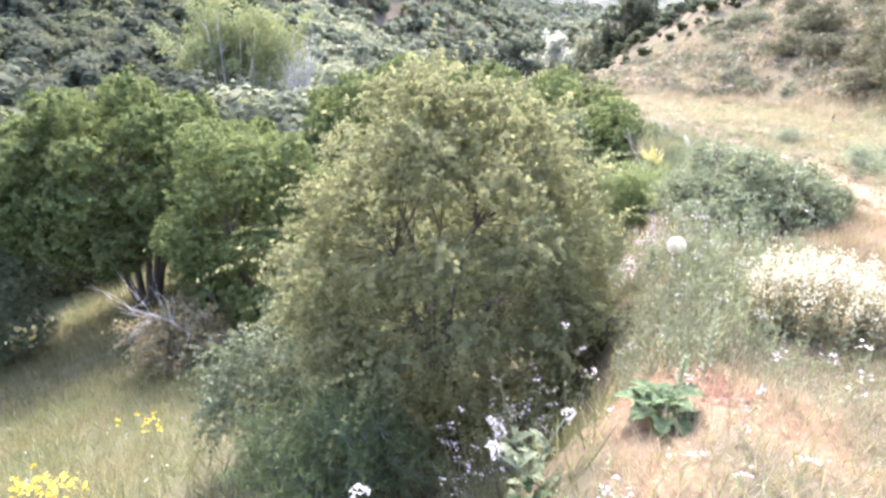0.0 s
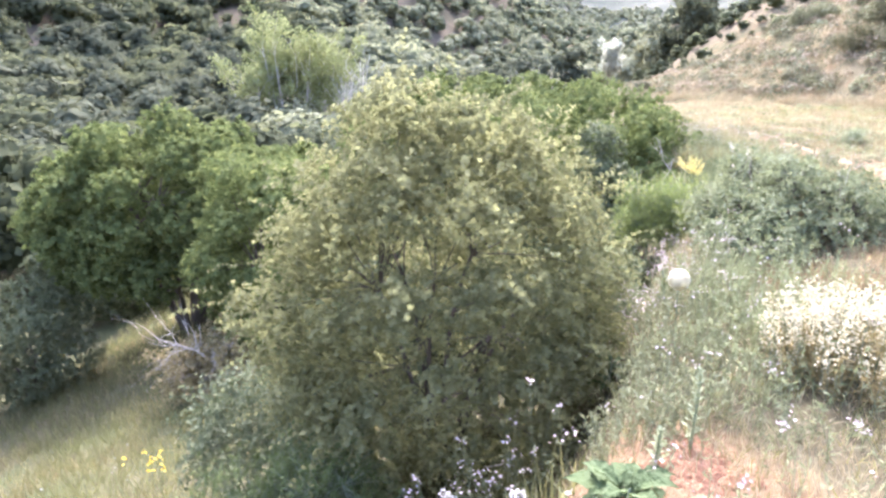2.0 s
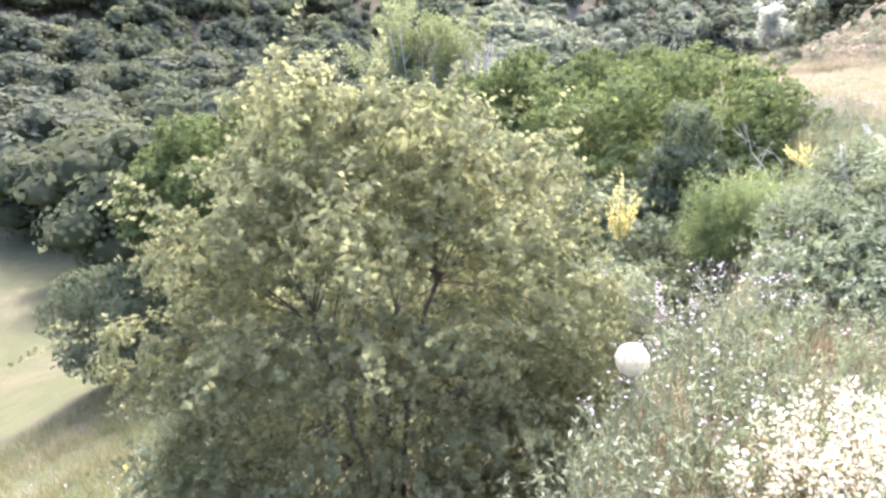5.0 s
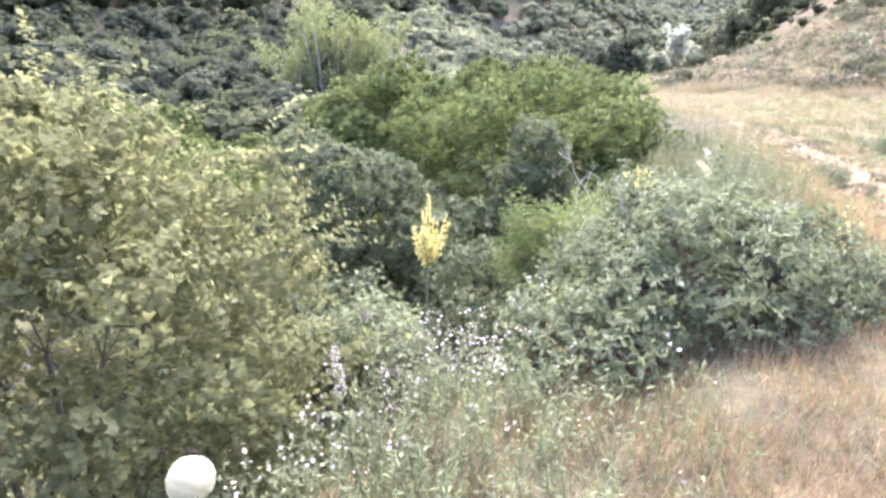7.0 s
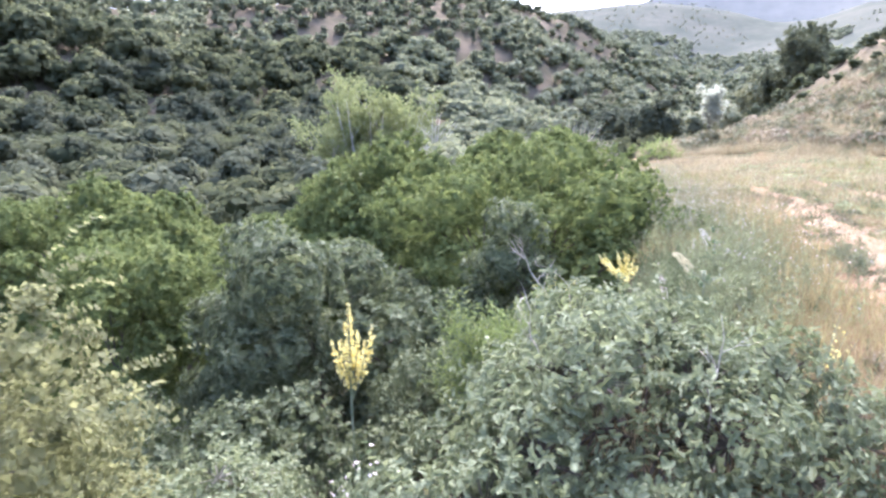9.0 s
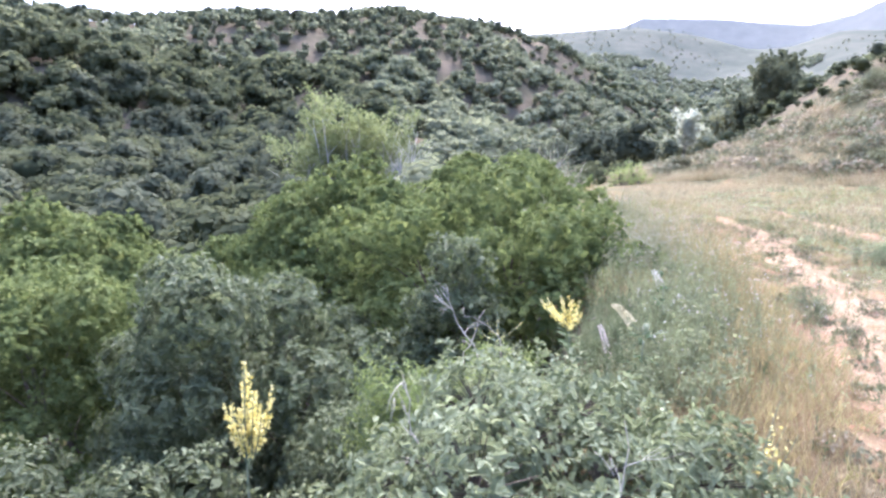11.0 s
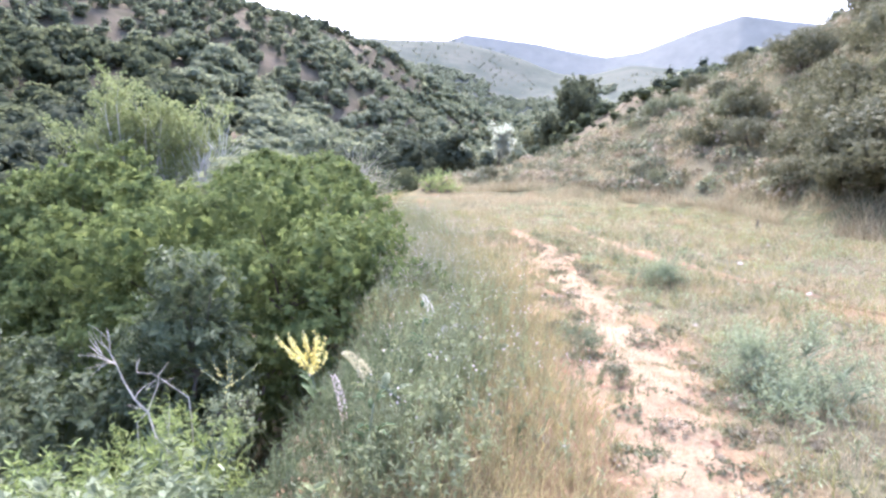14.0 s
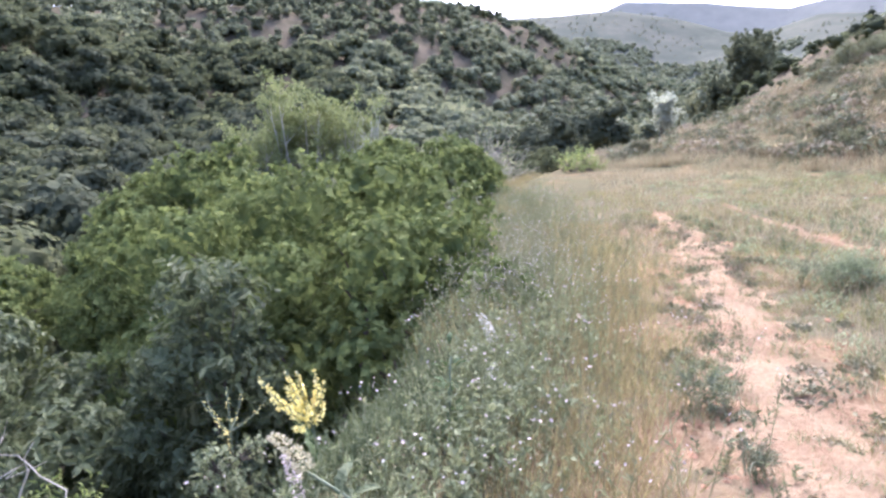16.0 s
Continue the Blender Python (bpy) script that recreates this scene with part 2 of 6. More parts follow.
def mesh_np(name, v, f, mat, smooth=False):
    """A mesh from arrays of points and of faces, all with the same number of corners."""
    v, f = np.asarray(v, np.float32), np.asarray(f, np.int32)
    me = bpy.data.meshes.new(name)
    k = f.shape[1]
    me.vertices.add(len(v))
    me.vertices.foreach_set("co", v.ravel())
    me.loops.add(f.size)
    me.loops.foreach_set("vertex_index", f.ravel())
    me.polygons.add(len(f))
    me.polygons.foreach_set("loop_start", np.arange(0, f.size, k, dtype=np.int32))
    me.polygons.foreach_set("use_smooth", np.full(len(f), smooth))
    me.update(calc_edges=True)
    me.materials.append(mat)
    return me


def part(name, v, f, mat, parent, label="", smooth=False):
    ob = new(name, mesh_np(name, v, f, mat, smooth))
    ob.parent = parent
    if label:
        tagged(ob, label)
    return ob


def joined(pieces):
    vs, fs, n = [], [], 0
    for v, f in pieces:
        vs.append(v)
        fs.append(np.asarray(f) + n)
        n += len(v)
    return np.concatenate(vs), np.concatenate(fs)


def unit(a):
    return a / np.maximum(np.linalg.norm(a, axis=-1, keepdims=True), 1e-9)


def scatter(pos, axis, size, tmpl, rng, flat=0.0, face=None):
    """Copies of a leaf template (side, along, up) at places, along the given ways, rolled by chance; flat pulls the blades towards level, face turns them outwards."""
    tv, tf = tmpl
    axis = unit(axis)
    ref = unit(rng.normal(size=axis.shape) + np.array([0, 0, flat])) if face is None else unit(face)
    side = unit(np.cross(axis, ref))
    up = np.cross(side, axis)
    size = np.broadcast_to(np.asarray(size, float), (len(pos),))
    v = pos[:, None] + size[:, None, None] * (tv[None, :, 0, None] * side[:, None] + tv[None, :, 1, None] * axis[:, None] + tv[None, :, 2, None] * up[:, None])
    f = tf[None] + len(tv) * np.arange(len(pos))[:, None, None]
    return v.reshape(-1, 3), f.reshape(-1, 3)


# Leaf shapes: folded diamond, slim leaf, lobed oak leaf, five-petalled flower, ragged clump.
DIAMOND = (np.array([(0, 0, 0), (0.30, 0.45, 0.08), (0, 1, -0.06), (-0.30, 0.45, 0.08)]), np.array([(0, 1, 2), (0, 2, 3)]))
SLIM = (np.array([(0, 0, 0), (0.12, 0.5, 0.03), (0, 1, -0.1), (-0.12, 0.5, 0.03)]), np.array([(0, 1, 2), (0, 2, 3)]))
OAK_SMALL = (
    np.array([(0, 0, 0), (0.24, 0.40, 0.09), (0.12, 0.56, 0.02), (0.23, 0.78, 0.04), (0, 1, -0.12), (-0.23, 0.78, 0.04), (-0.12, 0.56, 0.02), (-0.24, 0.40, 0.09)]),
    np.array([(0, i, i + 1) for i in range(1, 7)]),
)
_a = np.radians(np.arange(10) * 36.0)
FLOWER = (
    np.concatenate([[(0, 0, 0)], np.stack([np.cos(_a), np.sin(_a), np.full(10, 0.25)], 1) * np.where(np.arange(10) % 2, 0.28, 0.5)[:, None]]),
    np.array([(0, 1 + i, 1 + (i + 1) % 10) for i in range(10)]),
)
CLUMP = (np.array([(0, -0.1, 0), (0.45, 0.2, 0.15), (0.18, 0.75, -0.1), (-0.35, 0.6, 0.12), (-0.42, 0.15, -0.08)]), np.array([(0, 1, 2), (0, 2, 3), (0, 3, 4)]))
WIDE = (np.array([(0, 0, 0), (0.48, 0.35, 0.14), (0.08, 0.95, -0.1), (-0.45, 0.5, 0.1)]), np.array([(0, 1, 2), (0, 2, 3)]))
BLADE = (np.array([(-0.5, 0, 0), (0.5, 0, 0), (0.38, 0.5, 0.05), (-0.38, 0.5, 0.05), (0.0, 1.0, 0.22)]), np.array([(0, 1, 2), (0, 2, 3), (3, 2, 4)]))


def tube(points, radii, sides=6):
    """A tapered tube along points."""
    p = np.asarray(points, float)
    t = unit(np.gradient(p, axis=0))
    ref = np.array([0.31, 0.2, 0.93]) if abs(t[0][2]) < 0.8 else np.array([0.9, 0.3, 0.1])
    s = unit(np.cross(t, ref))
    u = np.cross(s, t)
    a = np.linspace(0, 2 * np.pi, sides, endpoint=False)
    r = np.asarray(radii, float)[:, None, None]
    v = p[:, None] + r * (np.cos(a)[None, :, None] * s[:, None] + np.sin(a)[None, :, None] * u[:, None])
    v = np.concatenate([v.reshape(-1, 3), p[-1:] + t[-1:] * radii[-1]])
    f = []
    n = len(p)
    for i in range(n - 1):
        for j in range(sides):
            k = (j + 1) % sides
            f += [(i * sides + j, i * sides + k, (i + 1) * sides + k), (i * sides + j, (i + 1) * sides + k, (i + 1) * sides + j)]
    f += [((n - 1) * sides + j, (n - 1) * sides + (j + 1) % sides, n * sides) for j in range(sides)]
    return v, np.array(f)


def sticks(p0, p1, r0, r1):
    """Many thin three-sided twigs at once."""
    t = unit(p1 - p0)
    s = unit(np.cross(t, np.array([0.37, 0.21, 0.9])))
    u = np.cross(s, t)
    v = []
    for p, r in ((p0, r0), (p1, r1)):
        for a in (0, 2.094, 4.189):
            v.append(p + np.broadcast_to(np.asarray(r, float), (len(p),))[:, None] * (math.cos(a) * s + math.sin(a) * u))
    v = np.stack(v, 1).reshape(-1, 3)
    tf = np.array([(0, 1, 4), (0, 4, 3), (1, 2, 5), (1, 5, 4), (2, 0, 3), (2, 3, 5)])
    return v, (tf[None] + 6 * np.arange(len(p0))[:, None, None]).reshape(-1, 3)


def bent(a, b, sag, n, rng, wob=0.06):
    """Points from a to b that leave a steeply and wander."""
    a, b = np.asarray(a, float), np.asarray(b, float)
    t = np.linspace(0, 1, n)[:, None]
    length = np.linalg.norm(b - a)
    mid = (a + b) / 2 + np.array([0, 0, sag * length]) + rng.normal(size=3) * wob * length
    return (1 - t) ** 2 * a + 2 * t * (1 - t) * mid + t**2 * b


# ---- the lie of the land ----
EDGE_Y = [-30, -6, 0, 2.2, 3, 4.3, 5.5, 7.5, 9, 10.5, 12.5, 16, 20, 24, 30, 45]
EDGE_X = [-9, -2.1, 0.1, 1.25, 1.58, 2.05, 2.5, 3.57, 3.79, 3.84, 3.84, 3.55, 3.1, 3.3, 5.0, 10]
AZ = np.array([-180, -120, -75, -55, -39, -28, -18, -8, -1.5, 3.5, 7.5, 10, 13, 20, 27, 35, 60, 110, 180])
RIDGE_EL = np.array([8, 9, 11.3, 11.0, 10.7, 11.4, 12.3, 11.2, 8.7, 6.2, 4.5, 3.9, 4.4, 6.0, 8.0, 10.5, 13, 9, 8.0])
RIDGE_R = np.array([150, 150, 200, 210, 220, 240, 260, 300, 340, 380, 430, 430, 300, 190, 160, 150, 120, 150, 150])
FOOT_R = np.array([60, 60, 48, 46, 48, 56, 66, 88, 120, 160, 230, 230, 150, 75, 60, 55, 50, 60, 60])
FOOT_Z = np.array([-2, -4, -7, -7, -7, -6.5, -6, -4.5, -3, -1.0, 0, 1, 3, 8, 9.5, 9, 5, 1, -2.0])
FAR_AZ = [-180, -75, -20, -8, -0.4, 4, 9, 13, 16, 19.3, 23, 27, 35, 60, 180]
FAR_EL = np.array([6, 7.5, 10, 10.6, 10.8, 10.7, 9.6, 8.5, 8.6, 9.4, 8.9, 8.5, 8.8, 7, 6.0])
FAR_R = 950.0
# the foot of the bank bends towards the track
FOOT_V = [-30, -6, -4, -1, 13]
FOOT_U = [-4.4, -3.5, -2.4, 0, 0]


def smooth(t):
    t = np.clip(t, 0, 1)
    return t * t * (3 - 2 * t)


def ripple(x, y, scale, seed=0):
    """Uneven swell between about -1 and 1."""
    x, y, out = x / scale, y / scale, 0
    for k in range(6):
        a = 2.4 * k + seed * 1.7
        out = out + np.sin((x * math.cos(a) + y * math.sin(a)) * (1 + 0.37 * k) * 2.2 + 1.9 * k * k + seed) / (1 + 0.45 * k)
    return out / 2.2


def land(x, y):
    x, y = np.asarray(x, float), np.asarray(y, float)
    # the ledge with the track, and the slope that falls from its edge to the stream
    s = (np.interp(y, EDGE_Y, EDGE_X) - x) * 0.86 + 0.12 * ripple(x, y, 1.1, 3)
    ledge = np.interp(y, [-20, 0, 2.4, 5.3, 8, 16, 22, 40], [0.3, 0.38, 0.44, 0.46, 0.56, 0.58, 0.82, 1.0]) + 0.05 * np.clip(x - 5.5, -3, 12)
    drop = 1.15 * smooth(s / 1.3) + 0.39 * np.clip(s - 0.25, 0, 16.5)
    near = ledge - drop
    # the bank on the far side of the track
    u = (x - 11.0) * 0.752 + (y - 21.0) * 0.659
    v = -(x - 11.0) * 0.659 + (y - 21.0) * 0.752
    u = u - np.interp(v, FOOT_V, FOOT_U)
    crest = np.interp(v, [-30, -4, 0, 3, 6, 9, 13], [1.0, 1.0, 0.95, 0.8, 0.6, 0.33, 0.0])
    near = near + crest * (0.5 * np.clip(u + 0.6 * ripple(x, y, 4.0, 5), 0, 20) + 0.22 * np.clip(u - 20, 0, 30)) + 0.25 * smooth(u / 3) * ripple(x, y, 2.3, 8) * crest
    # hills
    dx, dy = x - 3.0, y - 4.0
    r, az = np.hypot(dx, dy), np.degrees(np.arctan2(dx, dy))
    foot, ridge = np.interp(az, AZ, FOOT_R), np.interp(az, AZ, RIDGE_R)
    fz, rz = np.interp(az, AZ, FOOT_Z), np.interp(az, AZ, RIDGE_R * np.tan(np.radians(RIDGE_EL)))
    t = np.clip((r - foot) / (ridge - foot), 0, 1)
    hill = fz + (rz - fz) * (0.35 * t + 0.65 * smooth(t)) + ripple(x, y, 34.0, 1) * 5.0 * np.sin(np.pi * t) - 0.3 * np.clip(r - ridge, 0, 130)
    q = np.clip((r - ridge - 60) / (FAR_R - ridge - 60), 0, 1)
    far = np.interp(az, FAR_AZ, FAR_R * np.tan(np.radians(FAR_EL))) + ripple(x, y, 120.0, 4) * 3
    base = np.where(r > ridge + 60, hill + (far - hill) * q**1.3, hill)
    base = np.where(r > FAR_R, far - 0.12 * (r - FAR_R), base)
    w = smooth((r - 34) / 22)
    out = near * (1 - w) + base * w
    fine = smooth((30 - r) / 25)
    return out + fine * (0.03 * ripple(x, y, 0.55, 2) + 0.018 * ripple(x, y, 0.21, 6))


def ground_z(x, y):
    return float(land(x, y))


TRACK_1 = ([1.0, 5, 6.5, 7.5, 8.3, 9, 10.2, 12, 14, 16.4], [4.7, 4.85, 5.0, 5.14, 5.31, 5.47, 5.6, 5.77, 5.95, 5.9], [0.5, 0.62, 0.68, 0.74, 0.72, 0.8, 0.78, 0.76, 0.6, 0.25])
TRACK_2 = ([7.0, 9, 10, 11, 12.5, 14, 17.0], [8.0, 8.2, 8.2, 8.0, 7.55, 7.25, 7.0], [0.02, 0.02, 0.03, 0.05, 0.1, 0.2, 0.12])


def build_ground():
    rings = 0.25 * 1.043 ** np.arange(222)
    seg = 340
    a = np.linspace(0, 2 * np.pi, seg, endpoint=False)
    x = 3.0 + rings[:, None] * np.sin(a)
    y = 5.0 + rings[:, None] * np.cos(a)
    x, y = np.append(x.ravel(), 3.0), np.append(y.ravel(), 5.0)
    z = land(x, y)
    i, j = np.meshgrid(np.arange(len(rings) - 1), np.arange(seg), indexing="ij")
    k = (j + 1) % seg
    quads = np.stack([i * seg + j, (i + 1) * seg + j, (i + 1) * seg + k, i * seg + k], -1).reshape(-1, 4)[:, ::-1]
    tri_a, tri_b = quads[:, [0, 1, 2]], quads[:, [0, 2, 3]]
    c = len(x) - 1
    cap = np.array([(c, (n + 1) % seg, n) for n in range(seg)])
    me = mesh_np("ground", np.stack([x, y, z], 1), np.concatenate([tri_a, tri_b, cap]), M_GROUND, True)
    s = np.interp(y, EDGE_Y, EDGE_X) - x
    r = np.hypot(x - 3, y - 4)
    green = np.clip(0.12 + 0.55 * smooth((s - 0.5) / 2.5), 0, 1) + 0.2 * ripple(x, y, 3.0, 9)
    green = np.where(r > 40, np.where(r > 250, 1.5, 1.0) + 0.3 * ripple(x, y, 25.0, 2), green)
    bare = -0.04 + 0.17 * ripple(x, y, 1.6, 4) + 0.2 * np.exp(-(((x - 1.1) / 0.7) ** 2) - ((y - 2.5) / 0.8) ** 2)
    green = np.where((r > 15) & (r <= 40) & (s < 0), 0.42 + 0.3 * ripple(x, y, 2.4, 2), green)
    bare = np.where(s > 1.0, -0.6, bare)
    bare = np.where(r > 40, 0.05, bare)
    scrub = np.where((x - 3) > 0.14 * (y - 4), smooth((r - 40) / 14), smooth((r - 30) / 45))
    for ty, tx, tw in (TRACK_1, TRACK_2):
        d = np.abs(x - np.interp(y, ty, tx)) / (np.interp(y, ty, tw) * 0.8)
        bare = bare + 0.5 * np.exp(-(d**2)) * smooth((ty[-1] + 1.5 - y) / 2) * smooth((r < 40) * 1.0)
    # pale marks the far hills, whose ground colour carries the haze
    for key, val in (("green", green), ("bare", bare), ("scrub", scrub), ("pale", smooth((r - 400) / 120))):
        at = me.attributes.new(key, "FLOAT", "POINT")
        at.data.foreach_set("value", val.astype(np.float32))
    tagged(new("ground", me), "dry grassy hillside of red earth, straw and green turf", "ground", kind="structure")


build_ground()


def build_mountains():
    """The mountains that close the valley, far behind the hills; their grey stands in for haze."""
    az = np.radians(np.linspace(-40, 60, 320))
    el = np.interp(np.degrees(az), [-40, -8, 3, 4.5, 10, 17, 20, 24, 27.6, 31, 36, 60], [8, 10.2, 10.7, 11.3, 10.8, 9.7, 10.2, 11.8, 12.9, 12.3, 11.5, 9])
    up = np.linspace(0, 1, 14)
    r = 2100 + 500 * up[:, None]+ 0 * az[None]
    top = 2600 * np.tan(np.radians(el)) + 2 * ripple(az * 900, az * 0, 40.0, 3)
    z = -60 + (top + 60)[None] * up[:, None] ** 0.9
    v = np.stack([3 + r * np.sin(az), 4 + r * np.cos(az), z], -1).reshape(-1, 3)
    i, j = np.meshgrid(np.arange(13), np.arange(319), indexing="ij")
    f = np.stack([i * 320 + j, i * 320 + j + 1, (i + 1) * 320 + j + 1, (i + 1) * 320 + j], -1).reshape(-1, 4)
    tagged(new("backdrop_mountains", mesh_np("backdrop_mountains", v, f, M_MOUNTAIN, True)), "wooded mountains in the far distance, haze put into their colour", "mountains", kind="structure")


build_mountains()


def build_track(name, ys, xs, ws, seed, label):
    """A worn strip of bare earth that lies on the ledge, with a ragged edge."""
    y = np.linspace(ys[0], ys[-1], int((ys[-1] - ys[0]) / 0.07))
    mid, half = np.interp(y, ys, xs), np.interp(y, ys, ws) / 2
    cols = np.linspace(-1, 1, 17)
    rag_l = 1 + 0.3 * ripple(y, y * 0 + seed, 0.5, seed) + 0.25 * ripple(y, y * 0, 0.16, seed + 1)
    rag_r = 1 + 0.35 * ripple(y, y * 0 + seed, 0.45, seed + 4) + 0.2 * ripple(y, y * 0, 0.14, seed + 2)
    x = mid[:, None] + half[:, None] * np.where(cols < 0, rag_l[:, None], rag_r[:, None]) * cols
    yy = np.repeat(y[:, None], 17, 1)
    z = land(x, yy) + 0.055 * (1 - np.abs(cols) ** 2.2) - 0.03 + 0.008 * ripple(x, yy, 0.12, seed)
    n = len(y)
    i, j = np.meshgrid(np.arange(n - 1), np.arange(16), indexing="ij")
    f = np.stack([i * 17 + j, i * 17 + j + 1, (i + 1) * 17 + j + 1, (i + 1) * 17 + j], -1).reshape(-1, 4)
    tagged(new(name, mesh_np(name, np.stack([x, yy, z], -1).reshape(-1, 3), f, M_PATH, True)), label, "path", kind="structure")


build_track("dirt_track_1", *TRACK_1, 1, "worn wheel track of bare reddish earth through dry grass")
build_track("dirt_track_2", *TRACK_2, 5, "second worn wheel track of reddish earth, half overgrown")

# ---- bushes and trees ----


def empty(name, x, y, z, label, category, group=""):
    ob = new(name)
    ob.location = (x, y, z)
    ob.empty_display_size = 0.2
    return tagged(ob, label, category, group)


def crown_points(radii, lobes, lobe_r, sprigs, rng, low=-0.55, fill=0.55):
    """Lobes over an uneven ellipsoid, and on each lobe the feet and ways of its sprigs."""
    d = unit(rng.normal(size=(lobes * 3, 3)))
    d = d[d[:, 2] > low][:lobes]
    radii = np.asarray(radii, float)
    c = d * (fill + (1.0 - fill) * rng.random((len(d), 1))) * radii * 0.8
    c *= 1 + 0.10 * np.sin(d[:, :1] * 5 + 1) + 0.08 * np.sin(d[:, 1:2] * 7 + d[:, 2:] * 4)
    lr = lobe_r * radii.mean() * (0.7 + 0.6 * rng.random(len(d)))
    e = unit(rng.normal(size=(len(d), sprigs, 3)) + 0.45 * d[:, None] + np.array([0, 0, 0.3]))
    foot = c[:, None] + e * lr[:, None, None] * (0.8 + 0.28 * rng.random((len(d), sprigs, 1))) * np.array([1, 1, 0.85])
    way = unit(e + 0.45 * d[:, None] + np.array([0, 0, 0.25]) + 0.35 * rng.normal(size=e.shape))
    shell = unit(0.95 * e + 0.45 * d[:, None] + np.array([0, 0, 0.1]))
    return c, lr, foot.reshape(-1, 3), way.reshape(-1, 3), shell.reshape(-1, 3)


def boughs(radii, masses, mass_r, spacing, rng, low=-0.6, squash=0.82, taper=0.0):
    """Rounded boughs set evenly over an ellipsoid, and leaf tufts over the outside of each, with deep gaps between the boughs."""
    radii = np.asarray(radii, float)
    d = unit(rng.normal(size=(masses * 30, 3)) + np.array([0, 0, 0.1]))
    d = d[d[:, 2] > low]
    pick = [0]
    gap = np.full(len(d), 9.0)
    for _ in range(masses - 1):
        gap = np.minimum(gap, ((d - d[pick[-1]]) ** 2).sum(1))
        pick.append(int(np.argmax(gap * (0.6 + 0.4 * rng.random(len(d))))))
    dm = d[pick]
    lr = mass_r * radii.mean() * (0.75 + 0.5 * rng.random(len(dm)))
    c = dm * (radii - 0.85 * lr.mean()) * (0.74 + 0.38 * rng.random((len(dm), 1)))
    c[:, :2] *= (1 - taper * c[:, 2:] / radii[2])
    flat = np.array([1, 1, squash])
    foot, way, shell = [], [], []
    for k in range(len(c)):
        n = int(9.5 * lr[k] ** 2 / spacing**2)
        e = unit(rng.normal(size=(n, 3)) + 0.3 * dm[k] + np.array([0, 0, 0.1]))
        bump = 1 + 0.09 * np.sin(e[:, 0] * 7 + k) * np.sin(e[:, 1] * 6 + 2 * k) + 0.07 * np.sin(e[:, 2] * 9 + 3 * k) + 0.06 * rng.normal(size=n)
        q = c[k] + e * lr[k] * bump[:, None] * flat
        inside = ((((q[:, None] - c[None]) / flat) ** 2).sum(-1) < (0.9 * lr[None]) ** 2)
        inside[:, k] = False
        ok = ~inside.any(1)
        foot.append(q[ok])
        shell.append(e[ok])
        way.append(unit(e[ok] + 0.3 * dm[k] + np.array([0, 0, 0.3]) + 0.4 * rng.normal(size=e[ok].shape)))
    return c, lr, np.concatenate(foot), np.concatenate(way), np.concatenate(shell)


def sprays(foot, way, count, length, size, tmpl, rng, droop=0.15, splay=0.9, flat=0.6, shell=None):
    """Leaves set along each sprig, splayed to both sides."""
    n = len(foot)
    t = (np.arange(count) + rng.random((n, count))) / count
    ln = length * (0.6 + 0.8 * rng.random((n, 1)))
    pos = foot[:, None] + way[:, None] * (t * ln)[..., None]
    pos[..., 2] -= droop * ln * t**2
    lie = rng.normal(size=pos.shape)
    shell = way if shell is None else shell
    lie -= (lie * shell[:, None]).sum(-1, keepdims=True) * shell[:, None]
    out = unit(splay * unit(lie) + 0.35 * way[:, None])
    face = (shell[:, None] + np.array([0, 0, flat]) + 0.5 * rng.normal(size=pos.shape)).reshape(-1, 3)
    sz = size * (0.6 + 0.8 * rng.random((n, count)))
    tips = foot + way * ln
    tips[:, 2] -= droop * ln[:, 0]
    return scatter(pos.reshape(-1, 3), out.reshape(-1, 3), sz.ravel(), tmpl, rng, flat, face), tips


def ico_lumps(c, r, rng, level=1, floor=0.02):
    """Small uneven rounded lumps at the given centres: the closed mass of foliage behind the outer leaves."""
    bm = bmesh.new()
    bmesh.ops.create_icosphere(bm, subdivisions=level, radius=1.0)
    bm.verts.index_update()
    tv = np.array([q.co[:] for q in bm.verts])
    tf = np.array([[q.index for q in face.verts] for face in bm.faces])
    bm.free()
    v = c[:, None] + tv[None] * (0.85 + 0.3 * rng.random((len(c), len(tv), 1))) * r[:, None, None] * np.array([1, 1, 0.8])
    v[..., 2] = np.maximum(v[..., 2], floor)
    return v.reshape(-1, 3), (tf[None] + len(tv) * np.arange(len(c))[:, None, None]).reshape(-1, 3)


